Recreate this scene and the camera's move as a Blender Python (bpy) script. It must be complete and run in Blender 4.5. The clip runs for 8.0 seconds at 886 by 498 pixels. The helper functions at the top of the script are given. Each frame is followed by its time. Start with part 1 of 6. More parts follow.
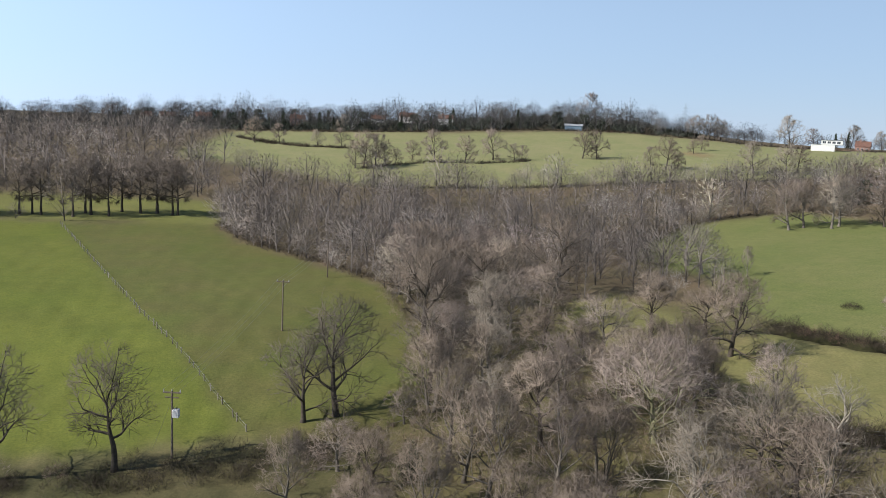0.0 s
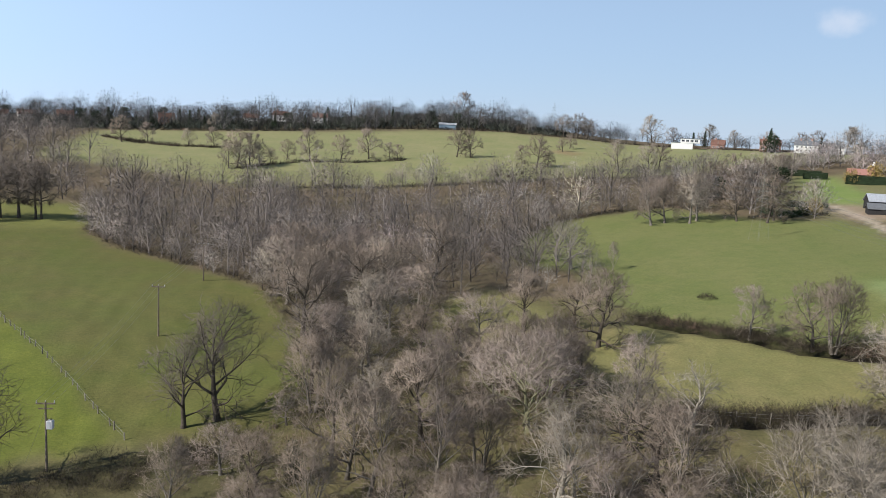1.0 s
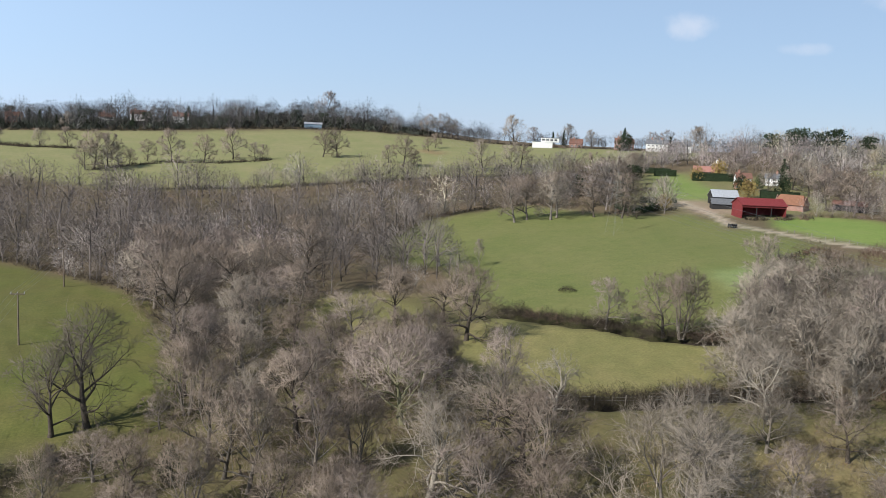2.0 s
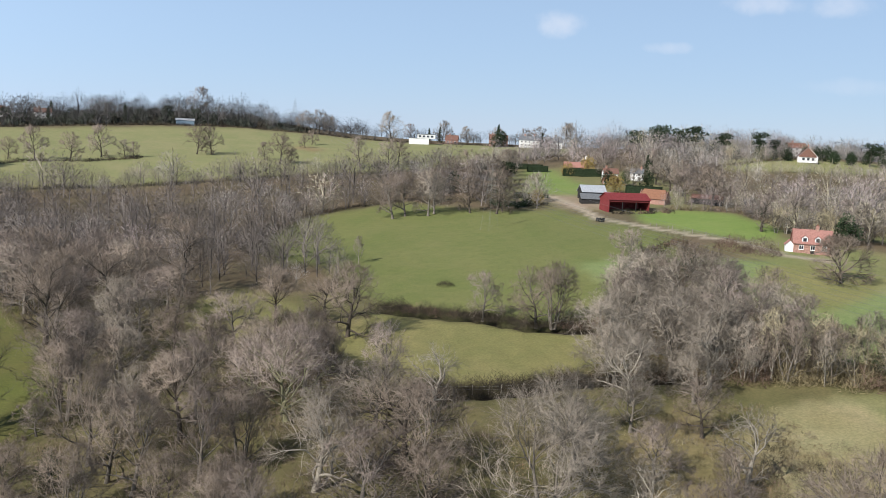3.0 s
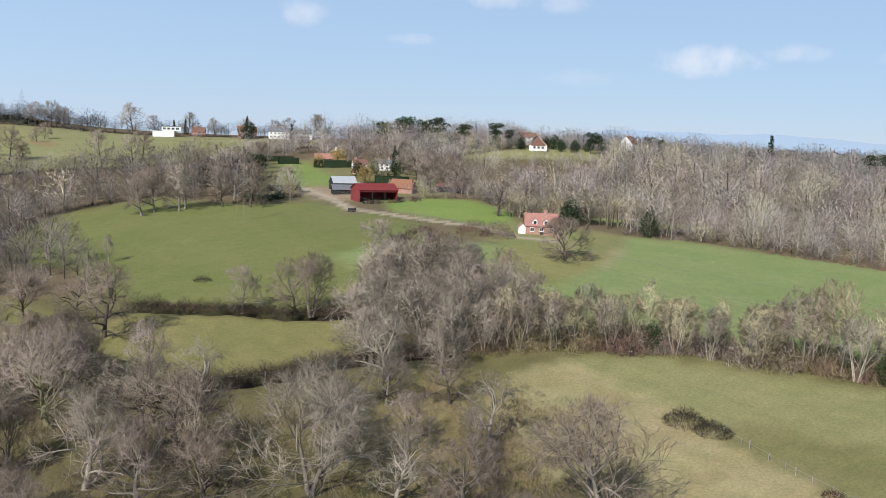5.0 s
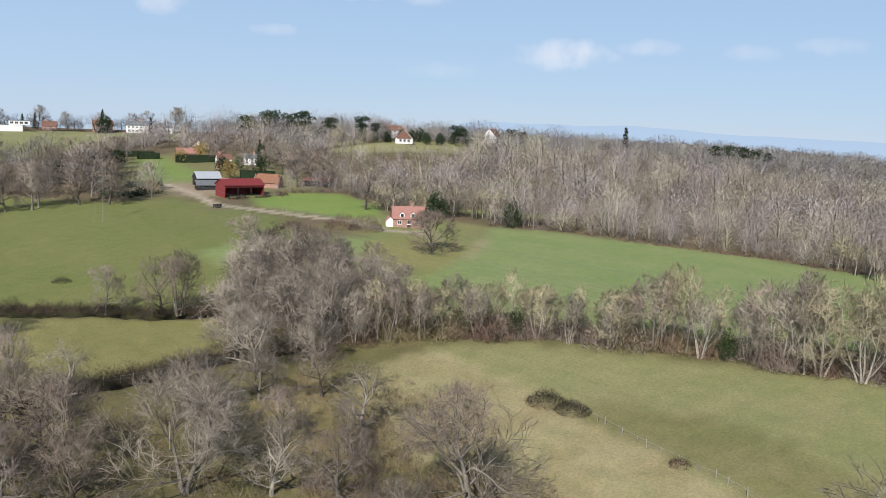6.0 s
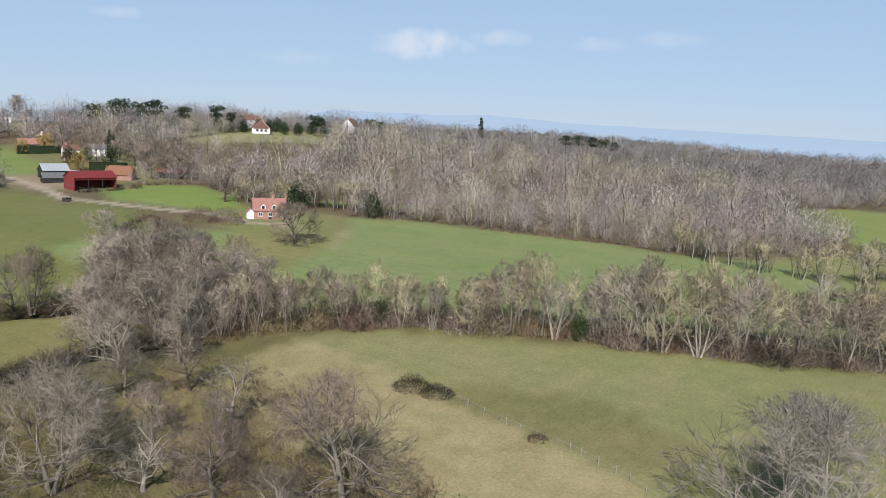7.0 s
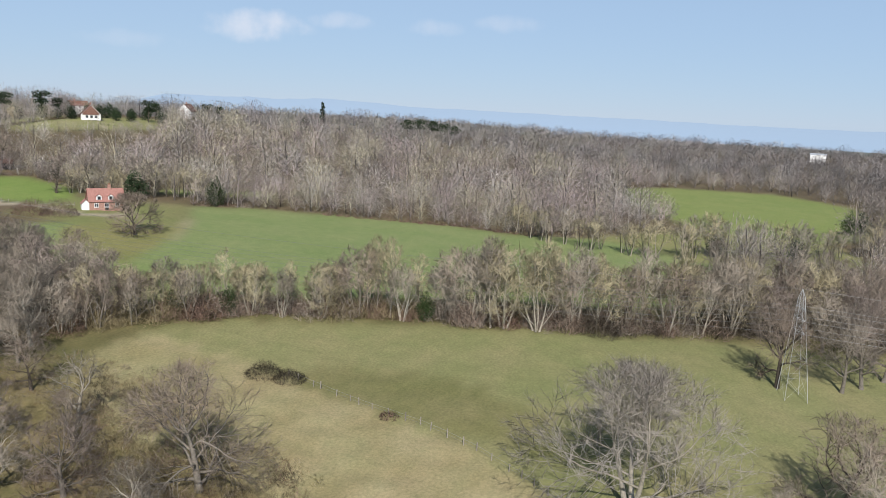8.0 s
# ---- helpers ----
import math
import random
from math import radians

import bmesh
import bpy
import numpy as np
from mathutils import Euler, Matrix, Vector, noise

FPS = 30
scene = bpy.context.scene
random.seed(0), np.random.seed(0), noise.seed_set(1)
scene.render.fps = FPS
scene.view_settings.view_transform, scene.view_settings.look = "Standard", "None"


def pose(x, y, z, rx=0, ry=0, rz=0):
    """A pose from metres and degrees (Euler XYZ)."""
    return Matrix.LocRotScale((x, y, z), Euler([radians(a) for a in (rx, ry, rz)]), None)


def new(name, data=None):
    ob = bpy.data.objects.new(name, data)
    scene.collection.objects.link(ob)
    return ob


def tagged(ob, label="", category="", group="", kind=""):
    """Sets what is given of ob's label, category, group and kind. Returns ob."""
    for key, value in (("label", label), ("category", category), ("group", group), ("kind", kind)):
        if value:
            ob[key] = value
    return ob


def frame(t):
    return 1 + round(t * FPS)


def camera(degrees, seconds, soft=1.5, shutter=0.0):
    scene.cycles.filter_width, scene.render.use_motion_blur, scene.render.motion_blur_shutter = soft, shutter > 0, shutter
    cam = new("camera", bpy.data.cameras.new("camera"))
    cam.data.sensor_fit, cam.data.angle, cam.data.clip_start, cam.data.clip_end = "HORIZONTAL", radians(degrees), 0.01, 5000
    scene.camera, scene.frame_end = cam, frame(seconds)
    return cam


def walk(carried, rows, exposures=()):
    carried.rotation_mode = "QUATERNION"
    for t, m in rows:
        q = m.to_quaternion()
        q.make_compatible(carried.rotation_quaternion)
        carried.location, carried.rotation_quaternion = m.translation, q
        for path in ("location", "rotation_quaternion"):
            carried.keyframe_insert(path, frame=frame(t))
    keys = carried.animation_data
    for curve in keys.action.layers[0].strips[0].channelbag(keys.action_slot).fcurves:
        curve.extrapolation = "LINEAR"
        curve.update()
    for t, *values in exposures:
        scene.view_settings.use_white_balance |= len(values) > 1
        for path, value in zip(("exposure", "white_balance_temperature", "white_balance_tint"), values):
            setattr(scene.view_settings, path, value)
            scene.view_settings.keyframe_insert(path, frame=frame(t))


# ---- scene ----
# The camera: a drone that backs away and turns to its right.
cam = camera(52.67, 8.0, soft=0.5)
ROWS = [
    (0.0, -0.00, 0.13, 45.00, 81.638, -2.571, -4.153),
    (0.5, -0.21, -1.39, 45.51, 81.746, -2.598, -8.326),
    (1.0, -0.65, -3.03, 46.03, 81.837, -2.681, -12.091),
    (1.5, -1.41, -4.89, 46.27, 82.029, -2.696, -16.388),
    (3.0, -4.11, -10.67, 47.63, 82.227, -2.790, -28.454),
    (3.5, -5.36, -12.48, 48.11, 82.237, -2.758, -32.294),
    (4.0, -6.89, -14.82, 48.61, 82.249, -2.716, -36.541),
    (4.5, -8.63, -16.66, 48.88, 82.279, -2.613, -40.447),
    (6.0, -12.87, -20.90, 50.07, 82.123, -2.348, -52.796),
    (6.5, -15.03, -21.95, 50.52, 81.974, -2.381, -57.459),
    (7.0, -17.28, -22.63, 51.10, 81.786, -2.552, -61.864),
    (7.5, -19.32, -23.44, 51.49, 81.536, -2.451, -66.812),
    (8.0, -21.67, -24.13, 52.12, 81.160, -2.351, -71.899),
]
EXPOSURE, KELVIN, TINT = 0.3, 6250, 12
walk(cam, [(t, pose(*row)) for t, *row in ROWS], [(0.0, EXPOSURE + 0.01, KELVIN, TINT), (4.5, EXPOSURE + 0.06, KELVIN, TINT), (8.0, EXPOSURE - 0.06, KELVIN, TINT)])

# ---- sky and sun ----
SUN_AZIMUTH, SUN_HEIGHT = 250.0, 38.0  # degrees clockwise from +y; above the horizon
world = bpy.data.worlds.new("sky")
scene.world = world
world.use_nodes = True
wn, wl = world.node_tree.nodes, world.node_tree.links
sky = wn.new("ShaderNodeTexSky")
sky.sky_type, sky.sun_disc = "NISHITA", False
sky.sun_elevation, sky.sun_rotation = radians(SUN_HEIGHT), radians(SUN_AZIMUTH)
sky.air_density, sky.dust_density, sky.ozone_density = 0.9, 0.0, 2.5
backing = wn["Background"]
backing.inputs["Strength"].default_value = 0.058

# fair-weather clouds low over the country: bearing, height, half width, half height, in degrees, and weight
CLOUDS = ((60.1, 4.6, 2.9, 0.85, 0.62), (65.3, 5.2, 1.9, 0.5, 0.34), (71.2, 5.0, 1.6, 0.5, 0.25), (75.9, 5.4, 2.0, 0.5, 0.22), (35.4, 6.7, 1.4, 0.8, 0.43), (47.4, 8.0, 2.2, 0.6, 0.37), (51.6, 7.9, 1.6, 0.6, 0.37), (42.2, 5.4, 1.4, 0.35, 0.25), (53.0, 3.4, 2.5, 0.5, 0.15))


def arith(kind, *values):
    m = wn.new("ShaderNodeMath")
    m.operation = kind
    for socket, v in zip(m.inputs, values):
        if isinstance(v, bpy.types.NodeSocket):
            wl.new(v, socket)
        else:
            socket.default_value = v
    return m.outputs[0]


coord = wn.new("ShaderNodeTexCoord")
axes = wn.new("ShaderNodeSeparateXYZ")
wl.new(coord.outputs["Generated"], axes.inputs[0])
bearing = arith("MULTIPLY", arith("ARCTAN2", axes.outputs[0], axes.outputs[1]), 57.2958)
rise = arith("MULTIPLY", arith("ARCSINE", axes.outputs[2]), 57.2958)
fluff = wn.new("ShaderNodeTexNoise")
fluff.inputs["Scale"].default_value, fluff.inputs["Detail"].default_value = 45.0, 7.0
wl.new(coord.outputs["Generated"], fluff.inputs["Vector"])
rough_edge = arith("MULTIPLY", arith("SUBTRACT", fluff.outputs["Fac"], 0.5), 3.2)
cover = 0.0
for b0, h0, w0, t0, k0 in CLOUDS:
    u = arith("DIVIDE", arith("SUBTRACT", bearing, b0), w0)
    v = arith("DIVIDE", arith("SUBTRACT", rise, h0), t0)
    d = arith("ADD", arith("MULTIPLY", u, u), arith("MULTIPLY", v, v))
    soft_edge = wn.new("ShaderNodeMapRange")
    soft_edge.interpolation_type = "SMOOTHSTEP"
    wl.new(arith("SUBTRACT", rough_edge, d), soft_edge.inputs["Value"])
    soft_edge.inputs["From Min"].default_value, soft_edge.inputs["From Max"].default_value = -1.6, 0.7
    cover = arith("MAXIMUM", cover, arith("MULTIPLY", soft_edge.outputs["Result"], k0))
# thin high haze evens the sky out
haze_mix = wn.new("ShaderNodeMix")
haze_mix.data_type = "RGBA"
low = wn.new("ShaderNodeMapRange")
low.interpolation_type = "SMOOTHSTEP"
wl.new(rise, low.inputs["Value"])
for key, value in (("From Min", 4.0), ("From Max", 32.0), ("To Min", 0.72), ("To Max", 0.05)):
    low.inputs[key].default_value = value
wl.new(low.outputs["Result"], haze_mix.inputs[0])
wl.new(sky.outputs["Color"], haze_mix.inputs[6])
toward_sun = arith("ADD", 1.0, arith("COSINE", arith("MULTIPLY", arith("SUBTRACT", bearing, SUN_AZIMUTH), 0.0174533)))
glow = arith("MINIMUM", arith("ADD", 1.22, arith("MULTIPLY", 0.7, arith("POWER", toward_sun, 2.0))), 2.3)  # brighter towards the sun
haze_tone = wn.new("ShaderNodeVectorMath")
haze_tone.operation = "SCALE"
haze_tone.inputs[0].default_value = (5.25, 7.2, 9.7)
wl.new(glow, haze_tone.inputs["Scale"])
wl.new(haze_tone.outputs[0], haze_mix.inputs[7])
cloud_mix = wn.new("ShaderNodeMix")
cloud_mix.data_type = "RGBA"
wl.new(cover, cloud_mix.inputs[0])
wl.new(haze_mix.outputs[2], cloud_mix.inputs[6])
cloud_mix.inputs[7].default_value = (12.2, 12.3, 12.8, 1)
wl.new(cloud_mix.outputs[2], backing.inputs["Color"])

sun = new("sun", bpy.data.lights.new("sun", "SUN"))
sun.data.energy, sun.data.angle, sun.data.color = 4.75, radians(0.6), (1.0, 0.94, 0.85)
a, h = radians(SUN_AZIMUTH), radians(SUN_HEIGHT)
toward = Vector((math.sin(a) * math.cos(h), math.cos(a) * math.cos(h), math.sin(h)))
sun.matrix_world = toward.to_track_quat("Z", "Y").to_matrix().to_4x4()
sun.location = toward * 300


# ---- materials ----
def shader(name, rough=0.85):
    m = bpy.data.materials.new(name)
    m.use_nodes = True
    n, l = m.node_tree.nodes, m.node_tree.links
    b = n["Principled BSDF"]
    b.inputs["Roughness"].default_value = rough
    b.inputs["Specular IOR Level"].default_value = 0.2
    return m, n, l, b


def noise_node(n, l, scale, detail=4.0, rough=0.6):
    t = n.new("ShaderNodeTexNoise")
    t.inputs["Scale"].default_value, t.inputs["Detail"].default_value, t.inputs["Roughness"].default_value = scale, detail, rough
    pos = n.new("ShaderNodeNewGeometry")
    l.new(pos.outputs["Position"], t.inputs["Vector"])
    return t


def ramp(n, l, value, *stops):
    r = n.new("ShaderNodeValToRGB")
    e = r.color_ramp.elements
    while len(e) < len(stops):
        e.new(0.5)
    for q, (p, c) in zip(e, stops):
        q.position, q.color = p, (*c, 1)
    l.new(value, r.inputs["Fac"])
    return r.outputs["Color"]


def mix(n, l, kind, fac, one, two):
    m = n.new("ShaderNodeMix")
    m.data_type, m.blend_type = "RGBA", kind
    for key, v in ((0, fac), (6, one), (7, two)):
        if isinstance(v, bpy.types.NodeSocket):
            l.new(v, m.inputs[key])
        else:
            m.inputs[key].default_value = v if key == 0 else (*v, 1)
    return m.outputs[2]


def dull(name, colour, spread=0.25, scale=2.0, rough=0.85, per="object", bump=0.0, metal=0.0):
    """A matt surface: its colour varies piece by piece and in two sizes of blotch."""
    m, n, l, b = shader(name, rough)
    b.inputs["Metallic"].default_value = metal
    fine, broad = noise_node(n, l, scale, 5), noise_node(n, l, scale / 9, 3)
    lo, hi = tuple(c * (1 - spread) for c in colour), tuple(c * (1 + spread) for c in colour)
    c = ramp(n, l, fine.outputs["Fac"], (0.25, lo), (0.75, hi))
    c = mix(n, l, "MULTIPLY", 0.6, c, ramp(n, l, broad.outputs["Fac"], (0.3, (0.75,) * 3), (0.7, (1.15,) * 3)))
    if per:
        src = n.new("ShaderNodeObjectInfo" if per == "object" else "ShaderNodeAttribute" if per == "tone" else "ShaderNodeNewGeometry")
        if per == "tone":  # one tone for each plant of a wood
            src.attribute_name = "tone"
        out = src.outputs["Random" if per == "object" else "Fac" if per == "tone" else "Random Per Island"]
        dark, light = {"object": (0.7, 1.22), "tone": (0.74, 1.22)}.get(per, (0.88, 1.12))
        c = mix(n, l, "MULTIPLY", 1.0, c, ramp(n, l, out, (0.0, (dark, dark * 0.99, dark * 0.97)), (1.0, (light, light, light * 0.99))))
    l.new(c, b.inputs["Base Color"])
    if bump:
        k = n.new("ShaderNodeBump")
        k.inputs["Strength"].default_value, k.inputs["Distance"].default_value = bump, 0.05
        l.new(fine.outputs["Fac"], k.inputs["Height"])
        l.new(k.outputs["Normal"], b.inputs["Normal"])
    return m


BARK_OAK = dull("bark_oak", (0.085, 0.071, 0.056), 0.4, 3.0, 0.95, bump=0.6)
BARK_PALE = dull("bark_pale", (0.3, 0.272, 0.222), 0.35, 3.0, 0.95, bump=0.5)
BARK_LICHEN = dull("bark_lichen", (0.23, 0.225, 0.13), 0.35, 3.0, 0.95, bump=0.5)
BARK_GREY = dull("bark_grey", (0.17, 0.151, 0.125), 0.4, 3.0, 0.95, bump=0.5)
TWIG_BROWN = dull("twig_brown", (0.285, 0.233, 0.187), 0.3, 0.8, 0.9)
TWIG_GREY = dull("twig_grey", (0.325, 0.283, 0.23), 0.3, 0.8, 0.9)
TWIG_PURPLE = dull("twig_purple", (0.285, 0.235, 0.202), 0.3, 0.8, 0.9)
TWIG_OLIVE = dull("twig_olive", (0.42, 0.37, 0.24), 0.3, 0.8, 0.9)
TWIG_PALE = dull("twig_pale", (0.44, 0.4, 0.35), 0.3, 0.8, 0.9)
TWIG_DARK = dull("twig_dark", (0.17, 0.145, 0.125), 0.3, 0.8, 0.9)
TWIG_GOLD = dull("twig_gold", (0.36, 0.27, 0.10), 0.3, 0.8, 0.9)
NEEDLES = dull("needles", (0.028, 0.045, 0.02), 0.4, 1.5, 0.8)
IVY = dull("ivy_leaf", (0.035, 0.055, 0.018), 0.4, 1.5, 0.5)
WOOD_POST = dull("weathered_wood", (0.24, 0.215, 0.18), 0.3, 6.0, 0.9)
POLE_WOOD = dull("pole_wood", (0.16, 0.13, 0.10), 0.3, 4.0, 0.9)
STEEL = dull("galvanised_steel", (0.55, 0.55, 0.54), 0.2, 4.0, 0.6, metal=0.3)
WIRE = dull("conductor", (0.35, 0.35, 0.36), 0.1, 4.0, 0.5, metal=0.7)


# ---- the lie of the land: heights along bearings from the place below the first eye ----
DISTANCES = (60, 90, 125, 165, 215, 280, 360, 460, 580, 720, 900, 1150, 1500)
SECTIONS = []


def section(*heights):
    SECTIONS.append(heights)


section(-3.5, -2.5, -2.0, 0.5, 4.0, 7.0, 10.0, 15.0, 20.0, 24.0, 24.0, 24.0, 24.0)  # bearing -35
section(-4.0, -3.0, -2.0, 1.5, 5.0, 7.0, 9.5, 15.0, 22.0, 27.0, 27.5, 27.0, 27.0)
section(-3.5, -2.0, -0.5, 4.0, 5.5, 7.0, 10.5, 18.0, 26.5, 32.0, 31.0, 29.0, 28.0)
section(-3.0, -1.0, 1.0, 4.0, 5.5, 5.5, 9.5, 20.0, 28.5, 37.0, 37.0, 32.0, 27.5)  # bearing 1
section(-2.5, 1.0, 3.0, 4.0, 5.0, 5.0, 10.0, 21.0, 30.0, 43.0, 49.0, 38.0, 30.0)
section(-1.5, 2.5, 5.0, 6.0, 8.0, 11.0, 15.5, 22.5, 31.5, 36.5, 33.0, 25.5, 20.0)
section(-1.5, 3.0, 6.0, 8.0, 12.5, 16.5, 21.0, 26.5, 34.0, 36.5, 30.0, 20.0, 16.0)
section(-1.5, 2.5, 6.5, 10.0, 15.0, 19.0, 21.5, 28.5, 39.0, 39.0, 31.5, 23.0, 18.0)  # bearing 49
section(-2.0, 2.0, 6.0, 11.0, 13.5, 16.0, 18.0, 23.0, 31.0, 34.0, 33.0, 26.0, 20.0)
section(-2.5, 1.5, 6.0, 10.5, 10.5, 12.0, 13.5, 16.5, 20.0, 24.0, 28.0, 27.0, 20.0)
section(-3.0, 1.5, 6.5, 10.5, 10.0, 10.0, 10.5, 11.5, 12.0, 13.5, 15.0, 17.0, 14.0)
section(-4.0, 0.5, 4.5, 7.5, 7.5, 7.0, 7.5, 8.5, 8.0, 8.0, 9.0, 11.0, 9.0)  # bearing 97
section(-5.5, -2.0, 0.5, 1.5, 2.5, 3.5, 4.5, 5.0, 5.0, 5.0, 6.0, 8.0, 8.0)
section(-7.0, -4.5, -2.5, -2.0, -1.0, 0.5, 1.0, 1.5, 2.0, 4.0, 7.0, 10.0, 10.0)  # bearing 121
TABLE = np.array(SECTIONS)


def glide(p0, p1, p2, p3, t):
    return 0.5 * (2 * p1 + (p2 - p0) * t + (2 * p0 - 5 * p1 + 4 * p2 - p3) * t * t + (3 * p1 - p0 - 3 * p2 + p3) * t**3)


def height(x, y):
    """The ground's height, in metres, at places given as numbers or arrays."""
    x, y = np.asarray(x, float), np.asarray(y, float)
    turn = np.degrees(np.arctan2(x, y))
    turn = np.where(turn < -137, turn + 360, turn)
    b = np.clip((turn + 35) / 12, 0, len(TABLE) - 1.001)
    d = np.interp(np.log(np.hypot(x, y) + 1e-9), np.log(DISTANCES), np.arange(len(DISTANCES)))
    d = np.clip(d, 0, len(DISTANCES) - 1.001)
    i, j = np.floor(b).astype(int), np.floor(d).astype(int)

    def at(k, m):
        return TABLE[np.clip(i + k, 0, len(TABLE) - 1), np.clip(j + m, 0, len(DISTANCES) - 1)]

    rows = [glide(at(k, -1), at(k, 0), at(k, 1), at(k, 2), d - j) for k in (-1, 0, 1, 2)]
    z = glide(*rows, b - i)
    near = np.clip(np.hypot(x, y) / 60, 0, 1)
    return -6.0 + (z + 6.0) * near**2 * (3 - 2 * near)


def waves(x, y, size, seed=0):
    """Cheap smooth noise, about -1 to 1, with blotches of that many metres."""
    rng = np.random.default_rng(seed)
    total = 0
    for k in range(5):
        a, p = rng.uniform(0, 6.28, 2)
        s = 6.28 / size * rng.uniform(0.6, 1.7)
        total = total + np.sin((x * math.cos(a) + y * math.sin(a)) * s + p + 1.3 * np.sin((y * math.cos(a) - x * math.sin(a)) * s * 0.7 + p))
    return total / 3


def inside(x, y, corners):
    """Whether places lie in the outline."""
    c = np.array(corners, float)
    hit = np.zeros(np.shape(x), bool)
    for (x0, y0), (x1, y1) in zip(c, np.roll(c, -1, 0)):
        hit ^= ((y0 > y) != (y1 > y)) & (x < (x1 - x0) * (y - y0) / (y1 - y0 + 1e-9) + x0)
    return hit


